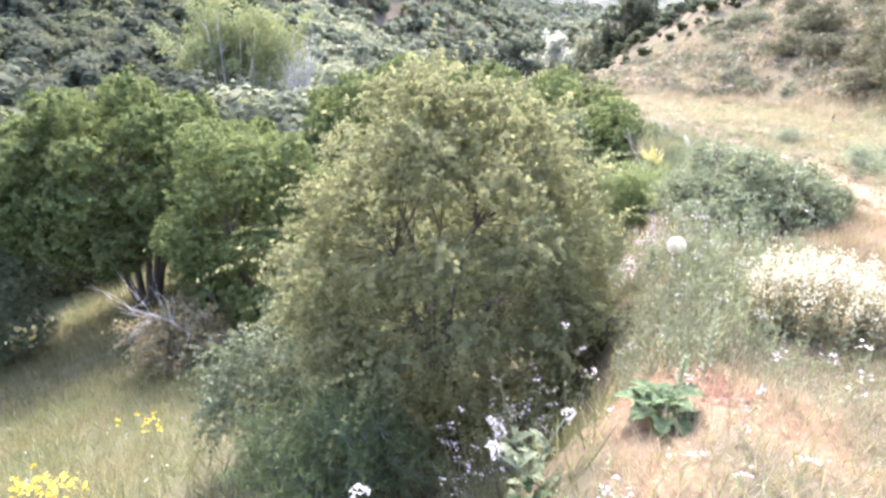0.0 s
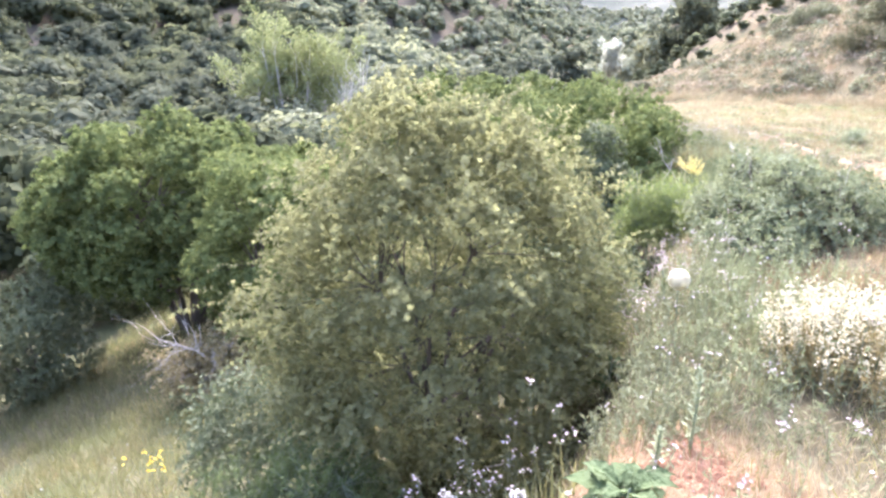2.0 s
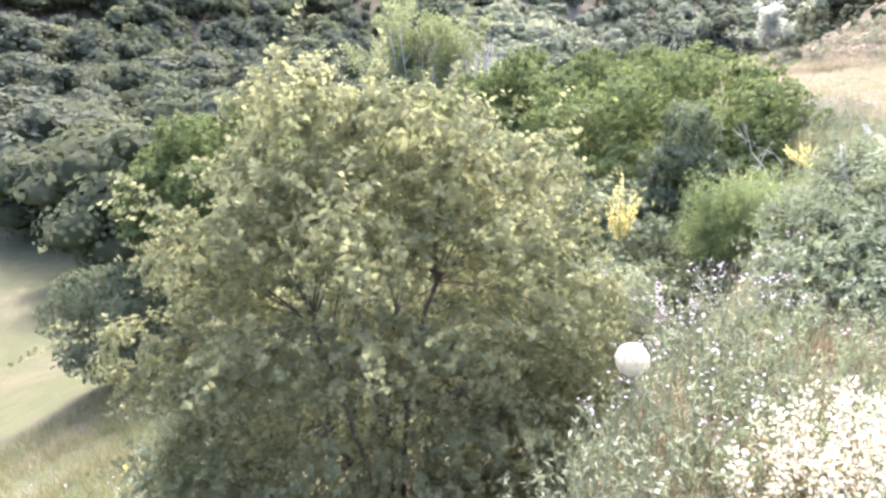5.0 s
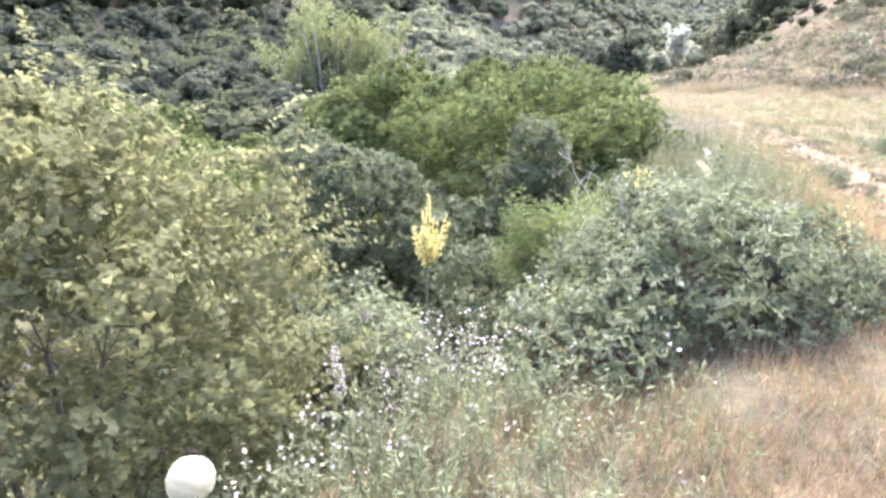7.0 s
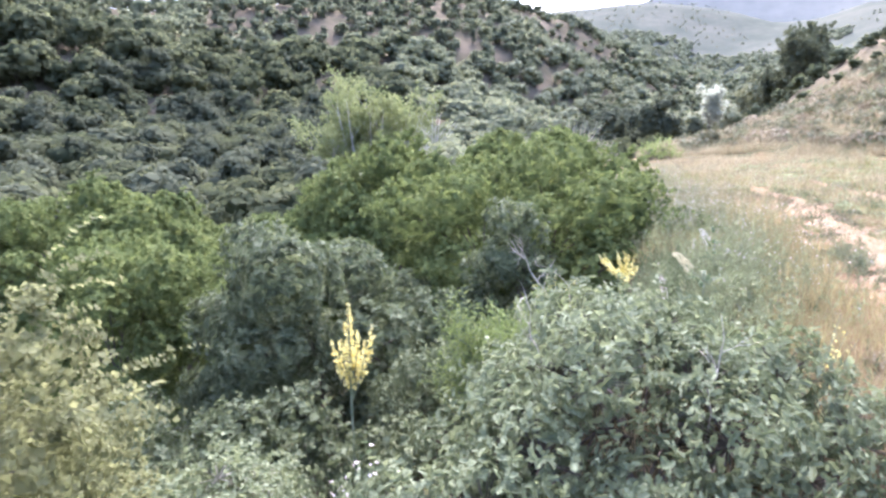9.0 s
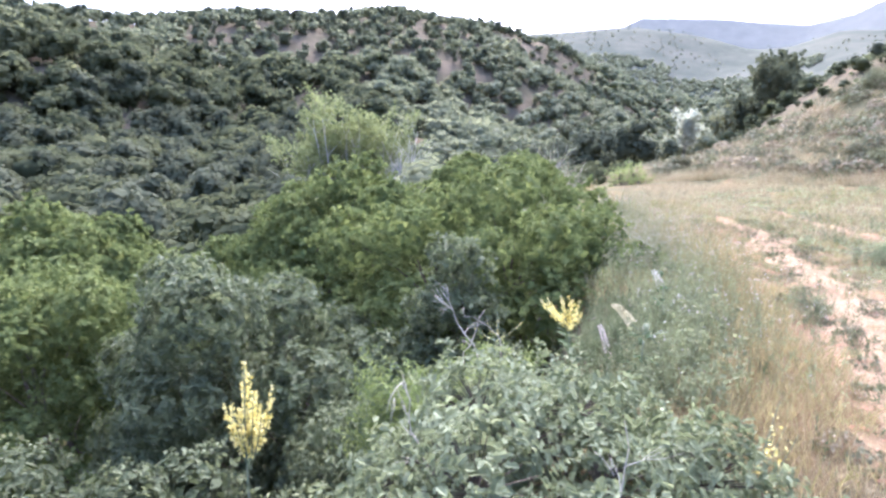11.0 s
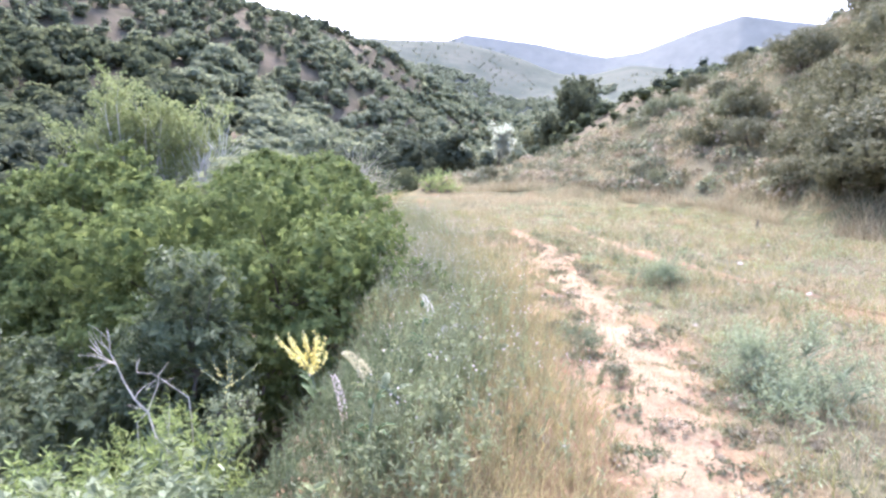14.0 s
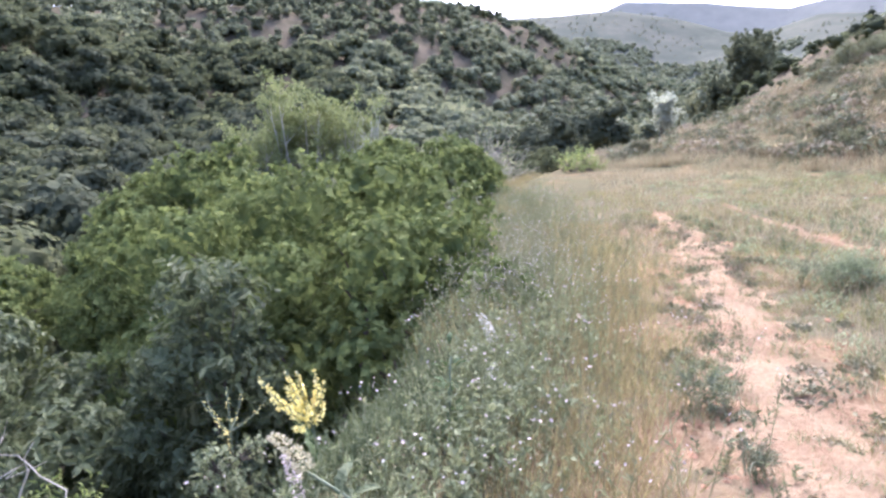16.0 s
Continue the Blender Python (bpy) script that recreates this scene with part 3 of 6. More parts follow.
def bush(name, x, y, top, radii, seed, leaf, mat, label, category="shrub", lobes=40, lobe_r=0.34, sprigs=22, per=9, length=0.28, tmpl=DIAMOND, stems=7, stem_r=0.02, bark=None,
         base=None, fine=True, twigs=True, limbs_on=True, shoots=0, shoot_len=0.4, low=-0.6, fill=0.45, droop=0.15, group="", twig_r=0.003, flat=0.12, kind_name="stem", masses=0, mass_r=0.42, spacing=0.15, squash=0.82, taper=0.0, core=0.0):
    """A many-stemmed bush or small tree: stems that fork to each lobe, fine twigs, and a crown of single leaves."""
    rng = np.random.default_rng(seed)
    bark = bark or M_BARK
    gz = (ground_z(x, y) if base is None else base) - 0.04
    ob = empty(name, x, y, gz, label, category, group)
    mid = np.array([0, 0, top - gz - radii[2]])
    if masses:
        c, lr, foot, way, shell = boughs(radii, masses, mass_r, spacing, rng, low, squash, taper)
    else:
        c, lr, foot, way, shell = crown_points(radii, lobes, lobe_r, sprigs, rng, low, fill)
    keep = foot[:, 2] + mid[2] > 0.05
    foot, way, shell = foot[keep] + mid, way[keep], shell[keep]
    c = c + mid
    (lv, lf), tips = sprays(foot, way, per, length, leaf, tmpl, rng, droop, 0.9, flat, shell)
    if shoots:
        pick = rng.integers(0, len(c), shoots)
        d = unit(c[pick] - mid + np.array([0, 0, 0.3 * radii[2]]))
        (sv, sf), _ = sprays(c[pick] + d * lr[pick, None] * 0.9, unit(d + 0.35 * rng.normal(size=d.shape)), 22, shoot_len, leaf, tmpl, rng, 0.35, 0.9, flat)
        lv, lf = joined([(lv, lf), (sv, sf)])
    if core:
        # the shaded leaves behind the outer ones, round each bough
        big = leaf * 2.3
        m = np.maximum(6, (core * lr) ** 2 * 18 / big**2).astype(int)
        k = np.repeat(np.arange(len(c)), m)
        e = unit(rng.normal(size=(len(k), 3)))
        q = c[k] + e * (lr[k] * core * (0.8 + 0.35 * rng.random(len(k))))[:, None] * np.array([1, 1, squash])
        e, q = e[q[:, 2] > 0.05], q[q[:, 2] > 0.05]
        lv, lf = joined([(lv, lf), scatter(q, np.cross(e, rng.normal(size=e.shape)), big * (0.7 + 0.6 * rng.random(len(q))), tmpl, rng, 0.0, e + 0.3 * rng.normal(size=e.shape))])
    part("crown", lv, lf, mat, ob)
    # stems rise from the base, each to a part of the lobes
    forks = []
    for k in range(stems):
        a = 2 * np.pi * k / stems + rng.random()
        fork = np.array([math.cos(a) * radii[0] * 0.35, math.sin(a) * radii[1] * 0.35, mid[2] - radii[2] * (0.35 - 0.5 * rng.random())])
        fork[2] = max(fork[2], 0.15)
        foot_at = np.array([math.cos(a) * stem_r * 2.5, math.sin(a) * stem_r * 2.5, 0.0])
        pts = bent(foot_at, fork, 0.12, 7, rng, 0.05)
        v, f = tube(pts, np.linspace(stem_r, stem_r * 0.6, 7), 6)
        part(kind_name, v, f, bark, ob, smooth=True)
        forks.append(fork)
    forks = np.array(forks)
    limbs = []
    for q in c:
        src = forks[np.argmin(np.linalg.norm(forks - q, axis=1) + 0.3 * rng.random(len(forks)))]
        limbs.append(tube(bent(src, q, 0.08, 5, rng, 0.08), np.linspace(stem_r * 0.3, twig_r * 1.2, 5), 3))
    near_lobe = np.argmin(((foot[:, None, :] - c[None]) ** 2).sum(-1), 1) if len(foot) * len(c) < 4e6 else np.zeros(len(foot), int)
    if twigs:
        limbs.append(sticks(c[near_lobe], foot, twig_r, twig_r * 0.6))
    if fine:
        limbs.append(sticks(foot, tips, twig_r * 0.6, twig_r * 0.3))
    if limbs_on:
        v, f = joined(limbs)
        tagged(part("branchwork", v, f, bark, ob), kind="stuff")
    return ob


# the large small-leaved thorny bush on the slope beside the track
bush("rose_bush", 0.2, 4.65, 1.72, (1.3, 1.22, 1.62), 11, 0.03, M_ROSE, "large thorny bush with small olive-yellow leaves beside the track", masses=95, mass_r=0.165, spacing=0.07, squash=0.62, per=11, length=0.12, fine=False, shoots=260, shoot_len=0.4,
     twigs=False, stems=9, stem_r=0.022, low=-1.0, droop=0.3, tmpl=WIDE, core=0.45, taper=0.28)
# oaks below the ledge
OAK = dict(fine=False, category="tree", kind_name="trunk", twig_r=0.005, per=12, length=0.15, twigs=False, shoots=40, shoot_len=0.3, tmpl=WIDE, masses=46, mass_r=0.2, spacing=0.13, core=0.8)
bush("oak_tree", -6.4, 13.4, 1.05, (3.0, 2.7, 2.2), 12, 0.075, M_OAK, "spreading green oak tree with forked dark trunk in the meadow", stems=5, stem_r=0.085, low=-0.7, **OAK)
bush("oak_tree", 2.15, 11.9, 1.75, (2.25, 2.1, 2.1), 13, 0.056, M_OAK, "dense bright green oak below the edge of the track", stems=5, stem_r=0.06, low=-0.8, **OAK)
bush("oak_tree", -1.1, 14.9, 1.8, (2.4, 2.2, 2.4), 14, 0.066, M_OAK, "dense green oak rising behind the other bushes", stems=5, stem_r=0.07, low=-0.9, **OAK)
bush("oak_tree", 1.0, 20.5, 2.0, (2.6, 2.4, 2.4), 15, 0.078, M_OAK, "green oak in the row below the track", stems=5, stem_r=0.07, low=-0.9, **OAK)
bush("oak_tree", -2.9, 10.4, 0.65, (1.7, 1.6, 2.1), 16, 0.055, M_OAK, "light green oak bush on the slope", stems=6, stem_r=0.045, low=-0.8, **OAK)
DOWNY = dict(fine=False, category="tree", kind_name="trunk", per=12, length=0.12, tmpl=OAK_SMALL, twigs=False, masses=24, mass_r=0.26, spacing=0.105, core=0.78)
bush("downy_oak", 0.1, 9.3, 1.0, (1.55, 1.3, 1.7), 17, 0.068, M_DOWNY, "downy oak bush with grey-green lobed leaves", stems=6, stem_r=0.04, low=-0.8, **DOWNY)
bush("downy_oak", 2.12, 9.85, 1.04, (0.5, 0.45, 1.1), 18, 0.06, M_DOWNY, "small downy oak with upright grey-green shoots", stems=4, stem_r=0.025, low=-0.8, **DOWNY)
bush("oak_shrub", 3.24, 6.22, 1.04, (0.93, 0.92, 0.74), 19, 0.04, M_SHRUB, "low rounded oak shrub with grey-green leaves beside the track", masses=52, mass_r=0.2, spacing=0.064, per=9, length=0.11, core=0.78, shoots=50, shoot_len=0.2,
     tmpl=OAK_SMALL, fine=False, stems=9, stem_r=0.014, low=-1.0)
bush("oak_shrub", 2.62, 5.2, 0.7, (0.5, 0.42, 0.4), 42, 0.042, M_SHRUB, "low oak sucker shoots in front of the oak shrub", masses=16, mass_r=0.3, spacing=0.07, per=9, length=0.1, tmpl=OAK_SMALL, fine=False, stems=6,
     stem_r=0.007, low=-1.0, core=0.78)
bush("broom_bush", 2.8, 7.72, 0.6, (0.4, 0.4, 0.5), 44, 0.034, M_YELLOWGREEN, "low bright green broom bush behind the oak shrub", masses=14, mass_r=0.3, spacing=0.065, per=12, length=0.13, tmpl=SLIM, stems=6, stem_r=0.01, bark=M_STEM, low=-0.8, droop=0.0, fine=False, core=0.78)
bush("grey_bush", 2.2, 23.5, 2.1, (1.35, 1.25, 1.6), 20, 0.075, M_GREYWEED, "pale half-bare grey bush beyond the oaks", "shrub", lobes=40, lobe_r=0.28, sprigs=14, per=4, length=0.6, stems=7, stem_r=0.04, bark=M_DRYWOOD,
     twig_r=0.008)
bush("juniper_bush", -8.9, 11.2, -2.2, (1.35, 1.25, 1.5), 21, 0.07, M_DARKSHRUB, "dark olive bush in the sloping meadow", masses=16, mass_r=0.34, spacing=0.13, core=0.78, per=9, length=0.15, fine=False, twigs=False, stems=6, stem_r=0.03, low=-1.0)
bush("dark_shrub", 0.85, 7.1, -0.15, (0.95, 0.85, 0.8), 22, 0.05, M_DOWNY, "low dark shrub in the hollow between the bushes", masses=14, mass_r=0.34, spacing=0.1, core=0.78, per=9, length=0.12, twigs=False, stems=6, stem_r=0.015, low=-0.8)
bush("dark_shrub", -1.0, 7.4, -0.6, (0.9, 0.9, 0.9), 23, 0.055, M_DOWNY, "grey-green shrub in the shade behind the thorny bush", masses=14, mass_r=0.34, spacing=0.1, core=0.78, per=9, length=0.12, twigs=False, stems=6, stem_r=0.015, low=-0.8)
bush("dark_shrub", 1.9, 7.0, -0.1, (0.5, 0.45, 0.45), 40, 0.045, M_DARKSHRUB, "dark little shrub in the hollow", masses=14, mass_r=0.34, spacing=0.1, core=0.78, per=9, length=0.12, twigs=False, stems=5, stem_r=0.01, low=-0.9, fine=False)
bush("dark_shrub", 1.75, 8.1, 0.05, (0.5, 0.5, 0.5), 41, 0.045, M_DARKSHRUB, "dark little shrub under the oaks", masses=14, mass_r=0.34, spacing=0.1, core=0.78, per=9, length=0.12, twigs=False, stems=5, stem_r=0.01, low=-0.9, fine=False)
bush("broom_bush", 2.4, 7.46, 0.64, (0.36, 0.34, 0.5), 24, 0.05, M_YELLOWGREEN, "small upright yellow-green broom bush", lobes=30, lobe_r=0.3, sprigs=24, per=10, length=0.2, tmpl=SLIM, stems=6, stem_r=0.01,
     bark=M_STEM, low=-0.6, droop=0.0)
bush("feathery_herb", -0.5, 3.55, -0.42, (0.62, 0.5, 0.55), 25, 0.05, M_FEATHER, "feathery dark green herb mound below the thorny bush", "plant", lobes=40, lobe_r=0.28, sprigs=26, per=11, length=0.2, tmpl=SLIM,
     stems=8, stem_r=0.008, bark=M_STEM, low=-0.9, droop=0.05)
bush("bramble", -1.5, 5.0, -0.85, (0.6, 0.55, 0.5), 26, 0.05, M_DOWNY, "bramble with green leaves at the foot of the bush", "shrub", lobes=30, lobe_r=0.3, sprigs=18, per=8, length=0.2, stems=6, stem_r=0.008,
     bark=M_STEM, low=-0.9)
bush("bramble", 1.4, 5.5, 0.36, (0.5, 0.55, 0.42), 39, 0.036, M_SHRUB, "light green bramble between the thorny bush and the oak shrub", "shrub", lobes=60, lobe_r=0.2, sprigs=18, per=8, length=0.14, stems=6,
     stem_r=0.006, bark=M_DRYWOOD, low=-0.9, fine=False)
bush("dry_brush", -3.7, 9.0, -2.0, (1.1, 0.9, 0.85), 27, 0.045, M_HAY, "tangled pale olive brush with dry grey twigs on the slope", "shrub", lobes=55, lobe_r=0.2, sprigs=20, per=6, length=0.2, core=0.5, tmpl=WIDE, fine=False, stems=8, stem_r=0.014, bark=M_DRYWOOD, twig_r=0.005, low=-0.9)
bush("oak_tree", -10.5, 17.5, -1.6, (2.4, 2.2, 1.9), 28, 0.085, M_DARKSHRUB, "dark bushy tree at the foot of the meadow", stems=5, stem_r=0.06, low=-1.0, **OAK)
bush("oak_tree", -5.5, 19.5, -0.3, (2.4, 2.2, 2.2), 29, 0.085, M_OAK, "green tree behind the spreading oak", stems=5, stem_r=0.06, low=-1.0, **OAK)
bush("green_bush", 4.7, 25.5, 1.25, (1.3, 1.2, 1.0), 30, 0.08, M_YELLOWGREEN, "bright green bush where the track bends away", "shrub", lobes=40, lobe_r=0.28, sprigs=26, per=8, length=0.3, stems=5, stem_r=0.03, twig_r=0.006, low=-1.0, fine=False)
SLOPE = dict(masses=32, mass_r=0.23, spacing=0.15, core=0.78, per=10, length=0.17, tmpl=WIDE, twigs=False, stems=5, stem_r=0.03, twig_r=0.005, low=-1.0, fine=False)
bush("oak_tree", 2.3, 15.4, 1.0, (1.35, 1.3, 1.4), 34, 0.07, M_OAK, "green oak bush on the slope below the track", "shrub", **SLOPE)
bush("slope_bush", 3.2, 13.6, 0.85, (0.65, 0.9, 0.9), 45, 0.055, M_DOWNY, "grey-green bush hanging below the edge of the track", "shrub", **SLOPE)
bush("slope_bush", 2.0, 18.8, 0.95, (1.2, 1.3, 1.3), 35, 0.075, M_SCRUB, "pale green bush on the slope below the track", "shrub", **SLOPE)
bush("slope_bush", 1.8, 22.4, 1.1, (1.2, 1.3, 1.2), 36, 0.08, M_WOODS, "dull green bush on the slope below the track", "shrub", **SLOPE)
bush("oak_tree", -1.8, 18.6, 0.9, (1.9, 1.8, 2.0), 37, 0.08, M_OAK, "green oak bush in the gully", "tree", **SLOPE)
bush("oak_tree", 4.0, 30.5, 1.6, (1.8, 1.8, 1.8), 38, 0.10, M_WOODS, "dull green tree at the bend of the track", "tree", **SLOPE)
bush("weed_bush", 6.65, 11.6, 0.86, (0.42, 0.3, 0.17), 43, 0.034, M_PALEWEED, "low cream-green tussock beside the track", "plant", lobes=24, lobe_r=0.3, sprigs=14, per=8, length=0.12, tmpl=SLIM, stems=6, stem_r=0.004,
     bark=M_STEM, low=-0.9)
bush("weed_bush", 6.1, 8.35, 0.9, (0.42, 0.5, 0.2), 31, 0.036, M_PALEWEED, "low pale grey-green herb bush in the dry grass", "plant", lobes=20, lobe_r=0.3, sprigs=20, per=9, length=0.16, tmpl=SLIM, stems=8, stem_r=0.005, bark=M_STEM, low=-0.9)
bush("weed_bush", 5.1, 9.25, 0.74, (0.17, 0.17, 0.1), 32, 0.026, M_GREYWEED, "small grey-green herb tuft on the bare earth", "plant", lobes=12, lobe_r=0.34, sprigs=10, per=6, length=0.09, tmpl=SLIM, stems=5, stem_r=0.003,
     bark=M_STEM, low=-1.0)
bush("oak_shrub", 2.7, 9.0, 0.2, (0.2, 0.18, 0.2), 34, 0.034, M_SHRUB, "small grey-green oak sprout in the hollow", lobes=12, lobe_r=0.36, sprigs=10, per=7, length=0.09, tmpl=DIAMOND, stems=5, stem_r=0.005, low=-1.0)
bush("weed_bush", 5.18, 8.68, 0.65, (0.1, 0.1, 0.045), 33, 0.02, M_OLIVE, "dark little herb tuft on the bare earth", "plant", lobes=8, lobe_r=0.34, sprigs=8, per=6, length=0.06, tmpl=SLIM, stems=5, stem_r=0.003,
     bark=M_STEM, low=-1.0)

# ---- far trees: a few templates, tiled ----


def tree_clumps(n, seed, pine=False, size=0.30):
    """A tree of unit height as leaf clumps: a rounded crown in lobes down to the ground, or a pine's ragged head on tiers."""
    rng = np.random.default_rng(seed)
    if pine:
        k = 13 if n > 100 else 8
        z = np.linspace(0.34, 0.88, k)
        a = rng.random(k) * 6.28
        off = 0.30 * np.sqrt(1.05 - z) * rng.random(k) ** 0.5
        c = np.stack([np.cos(a) * off, np.sin(a) * off, z], 1)
        lr = 0.11 + 0.08 * rng.random(k)
    else:
        k = 16 if n > 60 else 8
        d = unit(rng.normal(size=(k, 3)) + np.array([0, 0, 0.15]))
        c = d * np.array([0.33, 0.33, 0.29]) * (0.55 + 0.6 * rng.random((k, 1))) + np.array([0.06 * rng.normal(), 0.06 * rng.normal(), 0.5])
        lr = 0.09 + 0.17 * rng.random(k) ** 1.4
    i = rng.integers(0, len(c), n)
    e = unit(rng.normal(size=(n, 3)) + np.array([0, 0, 0.45]))
    pos = c[i] + e * lr[i, None] * (0.7 + 0.4 * rng.random((n, 1))) * np.array([1, 1, 0.8])
    pos[:, 2] = np.maximum(pos[:, 2], 0.03)
    lie = rng.normal(size=e.shape)
    lie -= (lie * e).sum(1, keepdims=True) * e
    if n < 60:
        return joined([scatter(pos, unit(lie) + 0.15 * e, size * (0.6 + 0.8 * rng.random(n)), WIDE, rng, 0.5, e), ico_lumps(c[:5], lr[:5] * 1.15, rng)])
    round_ = unit((pos - np.array([0, 0, 0.42])) * np.array([1, 1, 1.1]))
    leaves = scatter(pos, unit(lie) + 0.15 * e, size * (0.6 + 0.8 * rng.random(n)), WIDE, rng, 0.5, 0.6 * round_ + 0.4 * e + 0.12 * rng.normal(size=e.shape))
    return joined([leaves, ico_lumps(c, lr * 0.7, rng)])


def tile(name, places, heights, templates, mat, label, category, rng, trunks=True):
    """All the far trees of one kind as one mesh."""
    vs, fs, n = [], [], 0
    pick = rng.integers(0, len(templates), len(places))
    for k, (tv, tf) in enumerate(templates):
        sel = np.flatnonzero(pick == k)
        if not len(sel):
            continue
        a = rng.random(len(sel)) * 2 * np.pi
        wide = heights[sel] * (0.9 + 0.4 * rng.random(len(sel)))
        ca, sa = np.cos(a)[:, None], np.sin(a)[:, None]
        x = (tv[None, :, 0] * ca - tv[None, :, 1] * sa) * wide[:, None] + places[sel, 0, None]
        y = (tv[None, :, 0] * sa + tv[None, :, 1] * ca) * wide[:, None] + places[sel, 1, None]
        z = (tv[None, :, 2] - 0.1) * heights[sel, None] + places[sel, 2, None]
        vs.append(np.stack([x, y, z], -1).reshape(-1, 3))
        fs.append((tf[None] + len(tv) * np.arange(len(sel))[:, None, None]).reshape(-1, 3) + n)
        n += len(tv) * len(sel)
    if trunks:
        top = places + np.stack([0 * heights, 0 * heights, heights * 0.55], 1)
        v, f = sticks(places - np.array([0, 0, 0.3]), top, heights * 0.022, heights * 0.012)
        vs.append(v)
        fs.append(f + n)
    return tagged(new(name, mesh_np(name, np.concatenate(vs), np.concatenate(fs), mat, True)), label, category, kind="stuff")


def hill_places(n, az_lo, az_hi, r_lo, r_hi, rng, keep=None):
    """Random places on the hills around the valley."""
    az = np.radians(az_lo + (az_hi - az_lo) * rng.random(n))
    r = np.sqrt(r_lo**2 + (r_hi**2 - r_lo**2) * rng.random(n))
    x, y = 3 + r * np.sin(az), 4 + r * np.cos(az)
    ok = np.ones(n, bool) if keep is None else keep(x, y, r, np.degrees(az))
    x, y = x[ok], y[ok]
    return np.stack([x, y, land(x, y) - 0.1], 1)


def wooded(x, y, r, az):
    """Clearings on the slope; the ledge, the meadow and the bank stay open."""
    clear = ripple(x, y, 16.0, 12) > np.where(az < -20, 0.95, 1.3)
    u = (x - 11.0) * 0.752 + (y - 21.0) * 0.659
    on_bank = (az > 8) & (r < 62)
    lane = (az > 4) & (az < 11) & (r < 62)
    view = (az > 6.3) & (az < 11) & (r < 105)
    return ~clear & ~on_bank & ~lane & ~view & (np.interp(y, EDGE_Y, EDGE_X) - x > 12)


def beyond(x, y, r, az):
    return (r < np.interp(az, AZ, RIDGE_R) + 25) & (ripple(x, y, 16.0, 12) < np.where(az < -20, 0.95, 1.3))


rng = np.random.default_rng(41)
CLOSE_BROAD = [tree_clumps(1700, s, False, 0.046) for s in (21, 22, 23, 83, 84)]
NEAR_BROAD = [tree_clumps(950, s, False, 0.056) for s in (1, 2, 3, 63, 64)]
NEAR_PINE = [tree_clumps(800, s, True, 0.052) for s in (4, 5)]
MID_BROAD = [tree_clumps(320, s, False, 0.09) for s in (16, 17, 18, 78, 79)]
FAR_BROAD = [tree_clumps(90, s, False, 0.14) for s in (6, 7, 8, 68, 69)]
TINY_BROAD = [tree_clumps(24, s, False, 0.2) for s in (11, 12, 13)]
FAR_PINE = [tree_clumps(80, s, True, 0.13) for s in (9, 10)]
p = hill_places(150, -58, 12, 28, 52, rng, wooded)
# woods to the right wear the leaves paled for haze
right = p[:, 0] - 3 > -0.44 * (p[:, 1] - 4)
h = 3.6 + 4.6 * rng.random(len(p)) ** 1.3
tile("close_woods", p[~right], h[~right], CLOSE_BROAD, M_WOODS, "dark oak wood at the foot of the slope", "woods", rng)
tile("stream_woods", p[right], h[right], CLOSE_BROAD, M_HAZEWOODS, "lighter green trees along the stream, paled for haze", "woods", rng)
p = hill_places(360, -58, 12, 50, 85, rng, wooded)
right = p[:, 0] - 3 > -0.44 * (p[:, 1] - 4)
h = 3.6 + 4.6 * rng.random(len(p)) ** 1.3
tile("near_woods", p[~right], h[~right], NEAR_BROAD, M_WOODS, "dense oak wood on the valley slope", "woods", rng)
tile("hazed_woods", p[right], h[right], NEAR_BROAD, M_HAZEWOODS, "lighter green oak wood up the valley, paled for haze", "woods", rng)
p = hill_places(130, -58, 12, 48, 110, rng, wooded)
tile("near_pines", p, 4.4 + 3.8 * rng.random(len(p)), NEAR_PINE, M_PINE, "dark pines among the oaks of the slope", "woods", rng)
p = hill_places(110, -58, -25, 36, 95, rng, wooded)
tile("slope_pines", p, 4.6 + 3.6 * rng.random(len(p)), NEAR_PINE, M_PINE, "dark pines low on the shaded slope", "woods", rng)
p = hill_places(850, -56, 12, 85, 150, rng, wooded)
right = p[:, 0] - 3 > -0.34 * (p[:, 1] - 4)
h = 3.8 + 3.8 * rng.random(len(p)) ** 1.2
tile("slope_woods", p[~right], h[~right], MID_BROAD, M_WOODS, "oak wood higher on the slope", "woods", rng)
tile("valley_side_woods", p[right], h[right], MID_BROAD, M_HAZEWOODS, "lighter oak wood on the valley side, paled for haze", "woods", rng)
p = hill_places(560, -56, 12, 45, 150, rng, wooded)
tile("undergrowth", p, 1.2 + 1.6 * rng.random(len(p)), FAR_BROAD, M_WOODS, "dull green undergrowth between the trees", "woods", rng, False)
# far and ridge woods also carry the haze in their leaf colour
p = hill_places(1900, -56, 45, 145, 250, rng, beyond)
tile("far_woods", p, 3.0 + 2.4 * rng.random(len(p)), FAR_BROAD, M_HAZEWOODS, "oak woods over the hills", "woods", rng)
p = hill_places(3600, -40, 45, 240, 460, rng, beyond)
tile("ridge_woods", p, 3.0 + 2.4 * rng.random(len(p)), TINY_BROAD, M_HAZEWOODS, "oak woods along the ridge", "woods", rng, False)
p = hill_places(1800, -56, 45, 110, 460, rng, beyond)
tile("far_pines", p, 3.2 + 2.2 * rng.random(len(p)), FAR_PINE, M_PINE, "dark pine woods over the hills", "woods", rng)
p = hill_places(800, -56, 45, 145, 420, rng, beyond)
